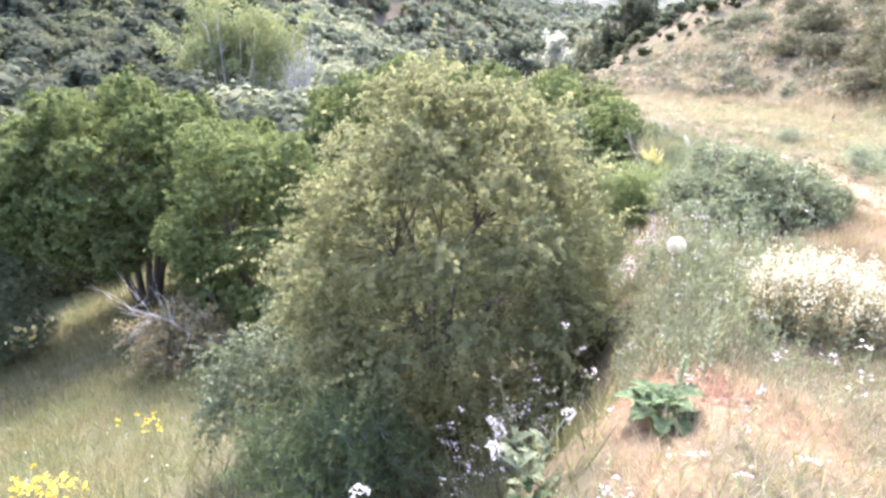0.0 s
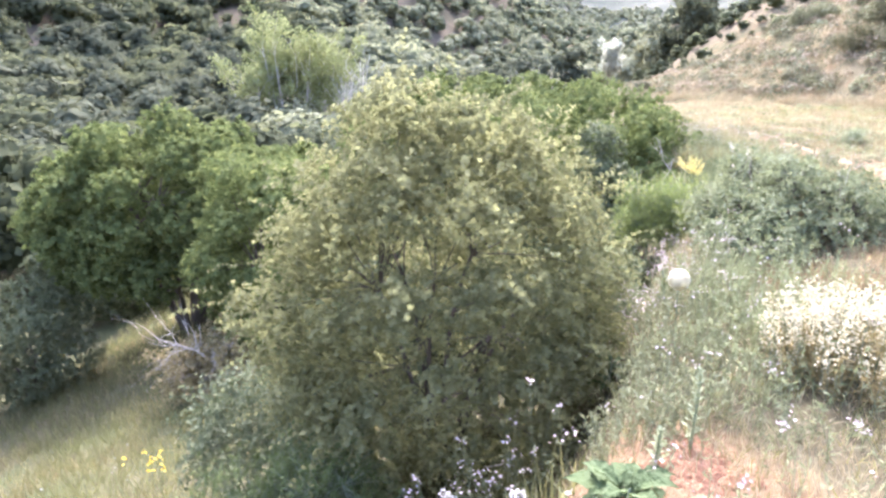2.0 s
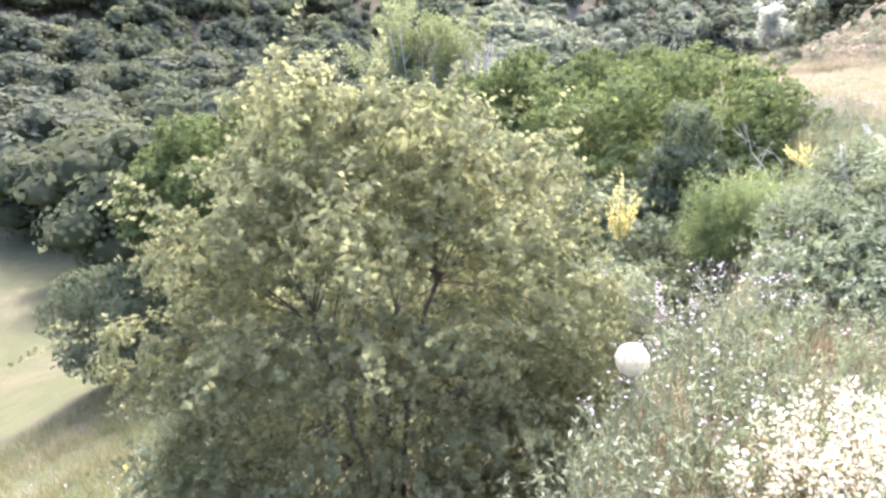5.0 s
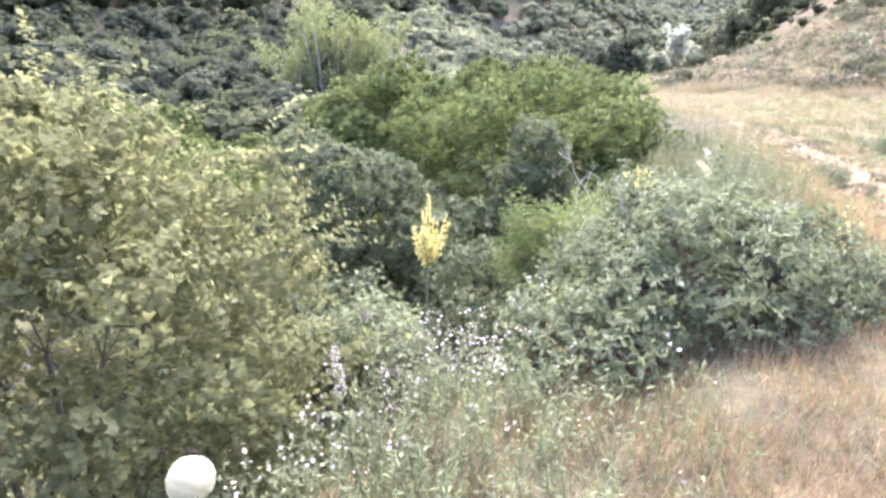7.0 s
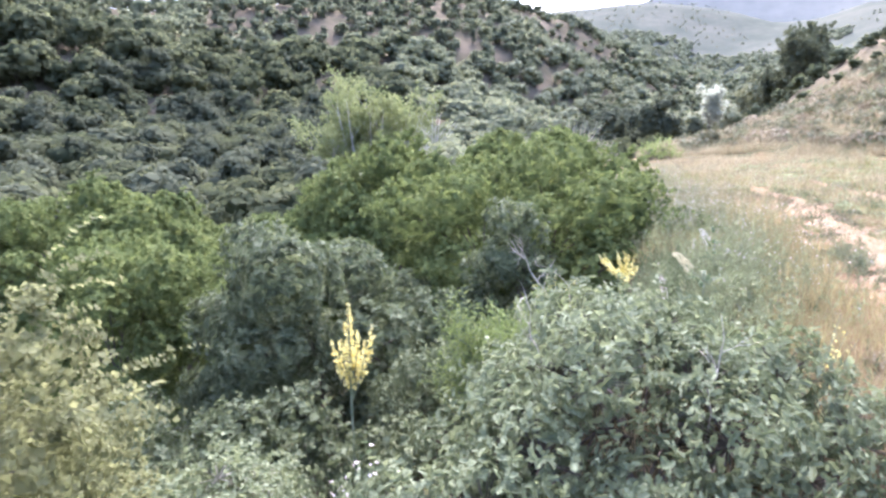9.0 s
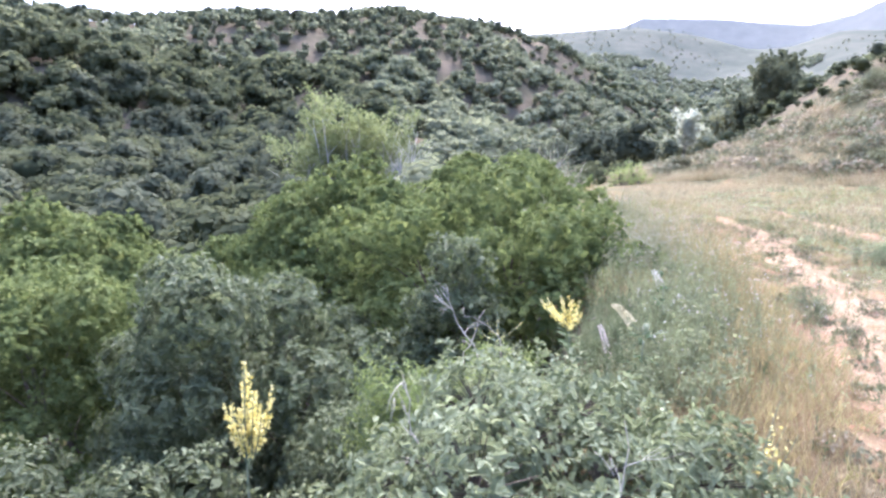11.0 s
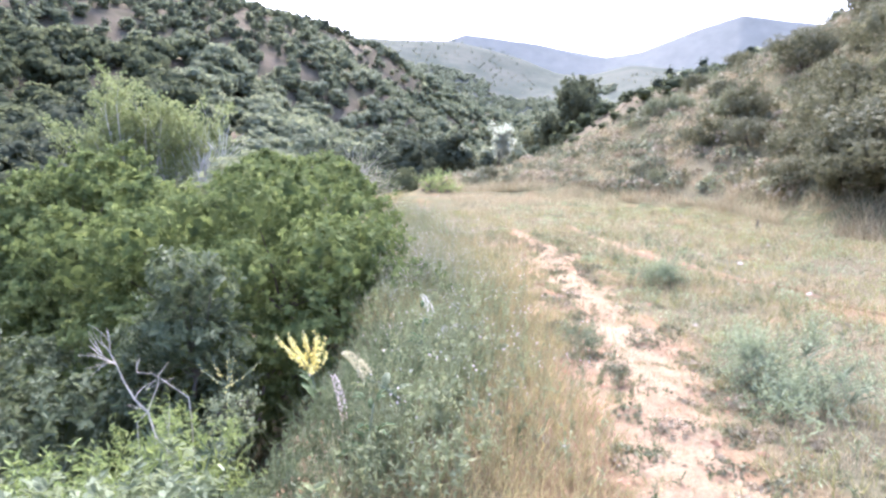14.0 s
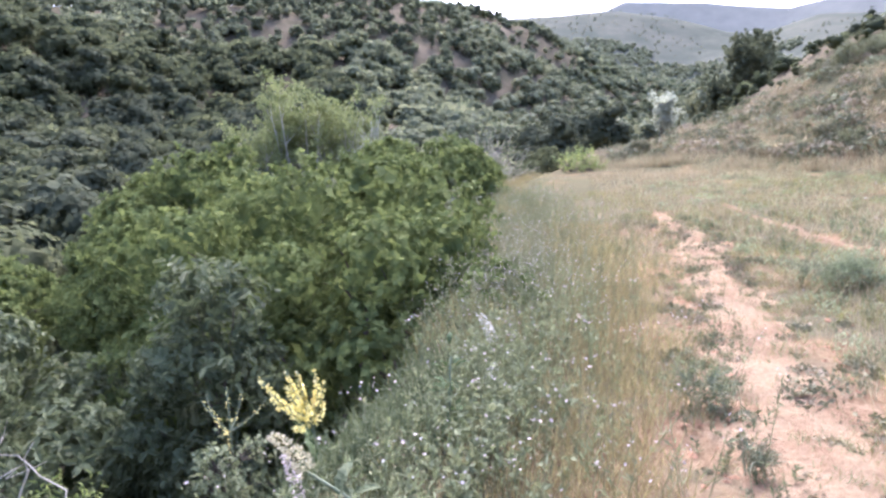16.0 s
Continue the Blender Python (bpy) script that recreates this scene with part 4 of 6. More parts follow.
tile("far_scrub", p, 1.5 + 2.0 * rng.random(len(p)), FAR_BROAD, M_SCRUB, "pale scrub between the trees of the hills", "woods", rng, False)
# the lighter scrub tone on these valley trees stands in for haze
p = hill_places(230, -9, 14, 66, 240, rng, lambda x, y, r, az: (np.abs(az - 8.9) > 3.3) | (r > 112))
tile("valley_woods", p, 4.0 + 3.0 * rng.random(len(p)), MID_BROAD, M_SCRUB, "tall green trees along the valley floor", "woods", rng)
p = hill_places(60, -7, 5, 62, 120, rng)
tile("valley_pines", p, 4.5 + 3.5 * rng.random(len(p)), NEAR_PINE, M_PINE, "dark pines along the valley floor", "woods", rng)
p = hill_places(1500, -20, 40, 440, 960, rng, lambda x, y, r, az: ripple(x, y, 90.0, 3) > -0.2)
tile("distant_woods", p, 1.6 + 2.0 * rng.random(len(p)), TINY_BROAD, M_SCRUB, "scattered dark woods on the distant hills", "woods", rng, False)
# leaf colour paled here too, in place of haze
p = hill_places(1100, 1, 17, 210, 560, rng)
tile("valley_head_woods", p, 4.0 + 3.0 * rng.random(len(p)), TINY_BROAD, M_HAZEWOODS, "woods at the head of the valley, paled for haze", "woods", rng, False)
# scrub tone again: the haze of these woods is in their colour
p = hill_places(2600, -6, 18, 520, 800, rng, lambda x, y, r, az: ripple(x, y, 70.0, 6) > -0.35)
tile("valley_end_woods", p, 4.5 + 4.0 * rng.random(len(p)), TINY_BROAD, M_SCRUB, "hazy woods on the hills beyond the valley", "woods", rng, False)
p = hill_places(620, 11, 33, 44, 115, rng)
tile("hill_scrub", p, 0.5 + 1.3 * rng.random(len(p)) ** 2, TINY_BROAD, M_WOODS, "dull olive scrub on the hillside above the bank", "scrub", rng, False)
p = hill_places(200, 50, 300, 45, 180, rng)
tile("woods_behind", p, 4.0 + 3.0 * rng.random(len(p)), TINY_BROAD, M_WOODS, "woods on the slopes behind", "woods", rng)


def tall_tree(name, x, y, h, spread, seed, mat, bark, label, n=900, trunk_n=1, crown_lo=0.3, size=0.3):
    """A tree seen at some distance: trunk, limbs and a crown of leaf clumps."""
    rng = np.random.default_rng(seed)
    ob = empty(name, x, y, ground_z(x, y) - 0.1, label, "tree")
    tops = []
    for k in range(trunk_n):
        lean = rng.normal(size=2) * spread * (0.25 if trunk_n == 1 else 0.55)
        top = np.array([lean[0], lean[1], h * (0.72 + 0.2 * rng.random())])
        v, f = tube(bent((lean[0] * 0.2, lean[1] * 0.2, 0), top, 0.02, 8, rng, 0.03), np.linspace(h * 0.0095 + 0.02, 0.016, 8), 6)
        part("trunk", v, f, bark, ob, smooth=True)
        tops.append(top)
    pos, way = [], []
    for k in range(34):
        tp = tops[k % len(tops)]
        t = crown_lo + (0.95 - crown_lo) * rng.random()
        src = tp * np.array([0.2 + 0.8 * t, 0.2 + 0.8 * t, t])
        a = rng.random() * 2 * np.pi
        end = src + np.array([math.cos(a), math.sin(a), 0.9 + 0.5 * rng.random()]) * spread * (0.35 + 0.45 * rng.random())
        v, f = tube(bent(src, end, 0.05, 5, rng), np.linspace(0.02, 0.006, 5), 4)
        part("limb", v, f, bark, ob)
        m = n // 34
        w = unit(rng.normal(size=(m, 3)))
        pos.append(end - (end - src) * 0.6 * rng.random((m, 1)) ** 2 + w * spread * 0.24 * rng.random((m, 1)))
        way.append(w + np.array([0, 0, 0.4]))
    pos, way = np.concatenate(pos), np.concatenate(way)
    v, f = scatter(pos, way, size * (0.6 + 0.8 * rng.random(len(pos))), CLUMP, rng, 0.3)
    part("crown", v, f, mat, ob)
    return ob


for k, (px, py, ph) in enumerate([(-20.7, 55, 11.0), (-18.8, 57, 13.5), (-17.2, 55, 12.5), (-15.4, 58, 12.5), (-14.2, 55.5, 11.0)]):
    tall_tree("poplar", px, py, ph, 3.0, 60 + k, M_POPLAR, M_PALEBARK, "pale-barked poplar with thin light green crown", 2900, 5, 0.52, 0.23)
for k, (px, py, ph) in enumerate([(-13.0, 54, 9.5), (-12.0, 55, 10.5), (-21.8, 54, 7.0)]):
    tall_tree("bare_tree", px, py, ph, 3.2, 66 + k, M_POPLAR, M_PALEBARK, "pale grey leafless tree beside the poplars", 40, 5, 0.35, 0.2)
tall_tree("silver_tree", 16.3, 92, 6.8, 2.2, 70, M_SILVER, M_BARK, "silvery white-leaved tree in the valley", 2600, 2, 0.3, 0.3)
tall_tree("silver_tree", 30.0, 140, 4.5, 2.4, 71, M_SILVER, M_PALEBARK, "low silvery bush in the valley", 400, 2, 0.2, 0.5)
for k, (px, py, ph) in enumerate([(19.0, 62, 3.8), (20.6, 65, 4.6), (17.4, 66, 3.2)]):
    tall_tree("pine_tree", px, py, ph, 2.2, 75 + k, M_PINE, M_BARK, "dark pine on the end of the bank", 900, 1, 0.12, 0.4)

# ---- the bank ----
def bank_uv(u, v):
    u = u + np.interp(v, FOOT_V, FOOT_U)
    return 11.0 + 0.752 * u - 0.659 * v, 21.0 + 0.659 * u + 0.752 * v


SHRUB_A = bush("bank_shrub", *bank_uv(4.5, -4.0), ground_z(*bank_uv(4.5, -4.0)) + 1.5, (1.3, 1.2, 0.85), 81, 0.062, M_OLIVE, "dark olive shrub on the dry bank", fine=False, twigs=False, limbs_on=False, tmpl=WIDE, masses=16, mass_r=0.3, spacing=0.17, core=0.78, per=6, length=0.16,
               stems=6, stem_r=0.03, low=-0.8, group="shrubs on the bank", twig_r=0.006)
SHRUB_B = bush("bank_shrub", *bank_uv(6.0, 1.0), ground_z(*bank_uv(6.0, 1.0)) + 1.0, (0.95, 0.9, 0.6), 82, 0.065, M_SCRUB, "pale sage-green shrub on the dry bank", fine=False, twigs=False, limbs_on=False, tmpl=WIDE, masses=16, mass_r=0.3, spacing=0.17, core=0.78, per=6, length=0.16,
               stems=6, stem_r=0.02, low=-0.8, group="shrubs on the bank", twig_r=0.006)
SHRUB_C = bush("bank_shrub", *bank_uv(9.0, -6.0), ground_z(*bank_uv(9.0, -6.0)) + 1.9, (1.2, 1.2, 1.05), 83, 0.062, M_BROWNSHRUB, "brown-olive shrub high on the bank", fine=False, twigs=False, limbs_on=False, tmpl=WIDE, masses=16, mass_r=0.3, spacing=0.17, core=0.78, per=6, length=0.16,
               stems=6, stem_r=0.03, low=-0.8, group="shrubs on the bank", twig_r=0.006)
rng = np.random.default_rng(84)
for k in range(105):
    u, v = 1.2 + 20 * rng.random(), -17 + 26 * rng.random()
    if ripple(u, v, 3.0, 2) < -0.25 and u > 3:
        continue
    x, y = bank_uv(u, v)
    pick = (SHRUB_A, SHRUB_B, SHRUB_C)[int(rng.choice([0, 1, 2], p=[0.35, 0.5, 0.15]))]
    sc = (0.35 + 0.6 * rng.random() ** 1.5) * (0.6 if u < 3 else 1.0) * (1.25 if v < -5 else 0.8)
    copy_thing(pick, Matrix.Translation((x, y, ground_z(x, y) - 0.05)) @ Matrix.Rotation(rng.random() * 6.28, 4, "Z") @ Matrix.Diagonal((sc, sc, sc * (0.8 + 0.4 * rng.random()), 1)))

for u, v, sc in ((1.5, -4.5, 1.1), (2.2, -7.0, 1.4), (1.6, -9.5, 1.3), (4.0, -6.0, 1.5), (5.0, -9.0, 1.6), (7.5, -7.5, 1.7), (9.0, -10.5, 1.8), (3.2, -11.5, 1.5), (11.0, -6.0, 1.6), (6.5, -12.5, 1.7),
                 (2.4, -2.6, 0.8), (3.4, -3.4, 1.1), (4.6, -2.2, 0.9), (2.8, -5.6, 1.2), (6.4, -4.4, 1.3), (8.4, -3.0, 1.2), (10.5, -3.6, 1.5), (12.5, -5.5, 1.7), (13.5, -2.0, 1.4), (14.5, -8.0, 1.8), (6.0, -6.4, 1.4), (3.0, -8.6, 1.3), (8.2, -9.2, 1.7), (11.5, -9.0, 1.8), (1.2, -6.2, 0.9), (5.2, 0.4, 0.7), (3.0, -0.6, 0.6), (9.6, 0.2, 1.0),
                 (0.8, -4.2, 0.7), (1.0, -5.4, 0.9), (0.9, -7.4, 1.0), (1.8, -5.8, 1.1), (2.0, -3.6, 0.8), (2.6, -4.4, 1.0), (1.2, -3.0, 0.6), (0.7, -8.8, 1.1), (1.8, -8.2, 1.2), (3.8, -4.8, 1.2), (4.4, -7.4, 1.4)):
    x, y = bank_uv(u, v)
    copy_thing(SHRUB_A if int(u * 10) % 3 == 0 else SHRUB_C, Matrix.Translation((x, y, ground_z(x, y) - 0.05)) @ Matrix.Rotation(u * 2 + v, 4, "Z") @ Matrix.Diagonal((sc, sc, sc * 0.95, 1)))



def cushions(name, x, y, size, n, leaf, mat, label, rng, tmpl=WIDE, tall=0.7):
    """Low cushions of scrub, each a small dome of leaves on the ground."""
    m = len(x)
    s = size * (0.45 + 0.9 * rng.random(m) ** 1.5)
    e = unit(rng.normal(size=(m, n, 3)) + np.array([0, 0, 0.5]))
    e[..., 2] = np.abs(e[..., 2])
    lump = 0.8 + 0.35 * rng.random((m, n, 1))
    pos = np.stack([x, y, land(x, y) - 0.02], 1)[:, None] + e * lump * s[:, None, None] * np.array([1, 1, tall])
    lie = rng.normal(size=e.shape)
    lie -= (lie * e).sum(-1, keepdims=True) * e
    sz = leaf * (0.6 + 0.8 * rng.random((m, n))) * np.sqrt(s / size)[:, None]
    v, f = scatter(pos.reshape(-1, 3), (unit(lie) + 0.5 * e).reshape(-1, 3), sz.ravel(), tmpl, rng, 0.3, (e + 0.3 * rng.normal(size=e.shape)).reshape(-1, 3))
    return tagged(new(name, mesh_np(name, v, f, mat)), label, "scrub", kind="stuff")


for name, m, n, size, mat, label in (
    ("bank_cushions", 800, 60, 0.42, M_OLIVE, "low dull olive cushions of scrub on the bank"),
    ("bank_sage", 560, 54, 0.34, M_SCRUB, "pale sage-green herbs on the bank"),
    ("bank_thorn", 900, 54, 0.36, M_DRYWEED, "brownish dry cushions of thorn on the bank"),
):
    u, v = 0.7 + 26 * rng.random(m) ** 1.3, -17 + 32 * rng.random(m)
    x, y = bank_uv(u, v)
    cushions(name, x, y, size, n, 0.11, mat, label, rng)
# ---- grasses ----


def blades(name, x, y, height, width, mat, label, rng, lean=0.35, category="grass"):
    """Grass blades, each rooted on the ground."""
    n = len(x)
    pos = np.stack([x, y, land(x, y) - 0.01], 1)
    way = unit(np.stack([rng.normal(size=n) * lean, rng.normal(size=n) * lean, np.ones(n)], 1))
    h = height * (0.45 + 0.8 * rng.random(n))
    tv, tf = BLADE
    ref = unit(np.stack([rng.normal(size=n), rng.normal(size=n), np.zeros(n)], 1))
    side = unit(np.cross(way, ref))
    up = np.cross(side, way)
    w = width * (0.7 + 0.6 * rng.random(n))
    v = pos[:, None] + tv[None, :, 0, None] * (w[:, None] * side)[:, None] + tv[None, :, 1, None] * (h[:, None] * way)[:, None] + tv[None, :, 2, None] * (h[:, None] * up)[:, None]
    f = tf[None] + 5 * np.arange(n)[:, None, None]
    return tagged(new(name, mesh_np(name, v.reshape(-1, 3), f.reshape(-1, 3), mat)), label, category, kind="stuff")


def spread_xy(n, x0, x1, y0, y1, rng, clump=0.5, grain=0.35, seed=0):
    """Places thick in clumps and thin between them."""
    x, y = x0 + (x1 - x0) * rng.random(n), y0 + (y1 - y0) * rng.random(n)
    ok = ripple(x, y, grain, seed) + 0.6 * ripple(x, y, grain * 3.1, seed + 3) > -clump + 0.8 * rng.random(n) - 0.4
    return x[ok], y[ok]


def off_track(x, y):
    d = [np.abs(x - np.interp(y, ty, tx)) - np.interp(y, [*ty, ty[-1] + 0.5], [*tw, -1]) / 2 for ty, tx, tw in (TRACK_1, TRACK_2)]
    return np.minimum(*d) + 0.14 * ripple(x, y, 0.4, 7) + 0.1 * ripple(x, y, 0.13, 3)


def left_of_edge(x, y):
    return np.interp(y, EDGE_Y, EDGE_X) - x


rng = np.random.default_rng(91)
x, y = spread_xy(75000, 0.2, 8.5, 1.2, 12, rng, 0.35, 0.35, 1)
ok = (off_track(x, y) > 0.02) & (left_of_edge(x, y) < np.where((y > 6.8) & (y < 10.5), -0.05, 0.7))
blades("dry_grass", x[ok], y[ok], 0.12, 0.004, M_STRAW, "short dry straw-coloured grass on the ledge", rng, 0.45)
x, y = spread_xy(30000, 5, 16, 11, 26, rng, 0.3, 0.6, 2)
ok = off_track(x, y) > 0.05
blades("dry_grass_beyond", x[ok], y[ok], 0.2, 0.009, M_STRAW, "dry straw-coloured grass along the track", rng, 0.45)
x, y = spread_xy(90000, 0.0, 12.0, 1.5, 20, rng, 0.15, 0.5, 5)
ok = (off_track(x, y) > 0.0) & (left_of_edge(x, y) < np.where((y > 6.8) & (y < 10.5), 0.02, 1.4))
blades("green_grass", x[ok], y[ok], 0.13, 0.005, M_GRASS, "green grass tufts among the straw", rng, 0.5)
x, y = spread_xy(16000, 0.3, 3.4, 1.2, 3.6, rng, 0.3, 0.25, 4)
ok = left_of_edge(x, y) < 0.3
blades("ledge_straw", x[ok][::3], y[ok][::3], 0.11, 0.0035, M_STRAW, "dry grass over the red earth of the ledge", rng, 0.55)
blades("ledge_green", x[ok][1::3], y[ok][1::3], 0.1, 0.0035, M_GRASS, "fresh grass over the red earth of the ledge", rng, 0.55)
# tall weeds and grasses along the edge of the ledge
y = 2.6 + 18 * rng.random(26000)
x = np.interp(y, EDGE_Y, EDGE_X) + 0.2 + 0.38 * rng.normal(size=len(y))
ok = (ripple(x, y, 0.5, 8) + 0.5 * ripple(x, y, 0.2, 4) > -0.1) & (off_track(x, y) > 0.1) & (left_of_edge(x, y) < np.where(y < 5.2, 1.0, 0.15)) & ((y < 4.9) | (y > 7.2))
blades("edge_weeds", x[ok], y[ok], 0.17, 0.0045, M_GREYWEED, "grey-green weeds along the edge of the slope", rng, 0.6)
y = 8.4 + 12 * rng.random(9000)
x = np.interp(y, EDGE_Y, EDGE_X) - 0.25 + 0.26 * rng.normal(size=len(y))
blades("slope_weeds", x, y, 0.24, 0.005, M_DOWNY, "dull green weeds hanging over the edge of the slope", rng, 0.7)
y = 6.3 + 9 * rng.random(14000)
x = np.interp(y, EDGE_Y, EDGE_X) + 0.85 + 0.28 * rng.normal(size=len(y))
ok = off_track(x, y) > 0.05
blades("tawny_grass", x[ok], y[ok], 0.17, 0.0045, M_HAY, "tall tawny grass between the weeds and the track", rng, 0.35)


def herbs(name, x, y, height, mat, label, rng, per=14, leaf=0.035, tmpl=SLIM):
    """Small leafy herbs: a thin stalk with leaves all along it."""
    n = len(x)
    p0 = np.stack([x, y, land(x, y) - 0.01], 1)
    h = height * (0.5 + 0.8 * rng.random(n))
    way = unit(np.stack([0.22 * rng.normal(size=n), 0.22 * rng.normal(size=n), np.ones(n)], 1))
    p1 = p0 + way * h[:, None]
    t = 0.15 + 0.85 * rng.random((n, per))
    pos = p0[:, None] + (p1 - p0)[:, None] * t[..., None]
    out = unit(rng.normal(size=(n, per, 3)) + np.array([0, 0, 0.5]))
    lv, lf = scatter(pos.reshape(-1, 3), out.reshape(-1, 3), (leaf * (0.6 + 0.8 * rng.random((n, per)))).ravel(), tmpl, rng, 0.3)
    v, f = joined([sticks(p0, p1, 0.002, 0.0012), (lv, lf)])
    tagged(new(name, mesh_np(name, v, f, mat)), label, "plants", kind="stuff")
    return p1


def blossoms(name, tips, size, per, spread, mat, label, rng, squash=0.6):
    """Little open flowers in loose heads at the given tips."""
    pos = (tips[:, None] + rng.normal(size=(len(tips), per, 3)) * spread * np.array([1, 1, squash])).reshape(-1, 3)
    ax = unit(np.stack([rng.normal(size=len(pos)), rng.normal(size=len(pos)), 0.5 * rng.normal(size=len(pos))], 1))
    v, f = scatter(pos, ax, size * (0.6 + 0.7 * rng.random(len(pos))), FLOWER, rng, 2.0)
    tagged(new(name, mesh_np(name, v, f, mat)), label, "flowers", kind="stuff")


def along_edge(n, y0, y1, mid, wide):
    y = y0 + (y1 - y0) * rng.random(n)
    x = np.interp(y, EDGE_Y, EDGE_X) + mid + wide * rng.normal(size=n)
    ok = (left_of_edge(x, y) < np.where((y > 5.2) & (y < 10), 0.0, 0.5)) & ((y < 4.75) | (y > 7.3))
    return x[ok], y[ok]


x, y = along_edge(1100, 2.8, 12, 0.15, 0.35)
tips = herbs("edge_herbs", x, y, 0.26, M_GREENWEED, "leafy green herbs along the edge of the slope", rng)
blossoms("white_flowers", tips[::16], 0.011, 2, 0.012, M_WHITE, "small white flowers dotted over the herbs", rng)
x, y = along_edge(440, 2.6, 5.3, -0.4, 0.3)
herbs("slope_herbs", x, y, 0.28, M_GREYWEED, "leafy herbs on the slope beside the thorny bush", rng)
x, y = along_edge(420, 3.2, 7.5, 0.3, 0.35)
tips = herbs("flowering_herbs", x, y, 0.3, M_GREENWEED, "slender flowering herbs at the edge", rng, 8)
blossoms("pale_flowers", tips[::7], 0.014, 2, 0.018, M_LILAC, "pale flower heads at the edge of the slope", rng)
x, y = along_edge(320, 2.6, 4.9, -0.15, 0.26)
tips = herbs("lilac_herbs", x, y, 0.34, M_GREYWEED, "slender stalks of lilac wildflowers", rng, 6)
blossoms("lilac_flowers", tips[::6], 0.014, 6, 0.02, M_LILAC, "lilac wildflowers beside the thorny bush", rng)
x, y = along_edge(1300, 7.6, 18.5, 0.35, 0.45)
tips = herbs("lilac_herbs_beyond", x, y, 0.42, M_GREYWEED, "greyish stalks of lilac wildflowers", rng, 8)
blossoms("lilac_haze", tips[::2], 0.013, 4, 0.03, M_LILAC, "lilac flower heads along the edge of the track", rng)
x, y = along_edge(220, 7.2, 10.2, 0.42, 0.16)
herbs("woolly_herbs", x, y, 0.26, M_GREYWEED, "woolly grey-green herbs at the edge of the track", rng, 14, 0.036, DIAMOND)
x, y = along_edge(260, 7.3, 9.8, 0.16, 0.12)
herbs("rim_herbs", x, y, 0.22, M_GREYWEED, "low leafy herbs on the rim of the hollow", rng, 16, 0.034)
y = 7.2 + 2.6 * rng.random(420)
x = np.interp(y, EDGE_Y, EDGE_X) - 0.2 + 0.2 * rng.normal(size=len(y))
herbs("hollow_herbs", x, y, 0.17, M_DOWNY, "dull dark herbs hanging into the hollow", rng, 18, 0.036)
x, y = 4.05 + 0.25 * rng.normal(size=280), 11.6 + 0.8 * rng.normal(size=280)
tips = herbs("lilac_thicket", x, y, 0.42, M_GREYWEED, "thicket of greyish lilac flower stalks at the edge", rng, 8)
blossoms("lilac_thicket_flowers", tips, 0.011, 7, 0.035, M_LILAC, "fine lilac flowers over the thicket", rng, 1.2)
x, y = 0.5 + 0.17 * rng.normal(size=100), 3.04 + 0.1 * rng.normal(size=100)
tips = herbs("shade_herbs", x, y, 0.62, M_GREYWEED, "slender stalks under the thorny bush", rng, 6)
blossoms("shade_flowers", tips[::2], 0.017, 7, 0.02, M_LILAC, "pale lilac flowers under the thorny bush", rng)
x, y = 1.75 + 0.28 * rng.normal(size=150), 5.1 + 0.3 * rng.normal(size=150)
tips = herbs("lilac_herb_patch", x, y, 0.34, M_GREYWEED, "patch of lilac flower stalks between the bushes", rng, 8)
blossoms("lilac_patch_flowers", tips, 0.016, 8, 0.03, M_LILAC, "pinkish lilac flower heads between the bushes", rng)
x, y = 0.2 + 2.2 * rng.random(130), 1.1 + 1.7 * rng.random(130)
tips = herbs("ledge_herbs", x, y, 0.16, M_GREENWEED, "low herbs on the red earth", rng, 10, 0.03)
blossoms("ledge_flowers", tips[::3], 0.02, 6, 0.02, M_LILAC, "pale pink flower heads on the ledge", rng)
x, y = 4.4 + 3.6 * rng.random(2200), 6.2 + 10 * rng.random(2200)
ok = (off_track(x, y) > -0.3) & (ripple(x, y, 0.3, 11) > 0.1)
herbs("track_herbs", x[ok], y[ok], 0.12, M_DOWNY, "low grey-green herbs scattered over the track", rng, 12, 0.03)
x, y = -7 + 6.5 * rng.random(260), 1.6 + 5 * rng.random(260)
ok = left_of_edge(x, y) > 0.9
tips = herbs("meadow_herbs", x[ok], y[ok], 0.4, M_GREENWEED, "herbs in the meadow", rng, 8)
blossoms("meadow_flowers", tips[::3], 0.022, 2, 0.025, M_WHITE, "white flowers in the meadow grass", rng)

x, y = spread_xy(30000, 2.2, 5.2, 3.4, 7.6, rng, 0.5, 0.3, 13)
ok = (off_track(x, y) > 0.05) & (left_of_edge(x, y) < -0.15)
blades("russet_grass", x[ok], y[ok], 0.12, 0.0042, M_TAWNY, "reddish-brown dry grass beside the oak shrub", rng, 0.45)
y = 10 + 14 * rng.random(14000)
x = np.interp(y, EDGE_Y, EDGE_X) - 0.05 + 0.3 * rng.normal(size=len(y))
ok = ripple(x, y, 0.7, 3) + 0.4 * ripple(x, y, 0.23, 5) > 0.1
blades("edge_straw", x[ok], y[ok], 0.24, 0.007, M_HAY, "pale dry grass hanging over the edge", rng, 0.55)
# tufts on and beside the track
m = 820
ty = 5.5 + 11 * rng.random(m)
tx = np.interp(ty, *TRACK_1[:2]) + 0.05 + 0.42 * rng.normal(size=m)
x, y = (np.repeat(q, 34) + 0.032 * rng.normal(size=m * 34) for q in (tx, ty))
blades("track_tufts", x[::2], y[::2], 0.07, 0.0045, M_GREYWEED, "small grey-green tufts on the worn track", rng, 0.7)
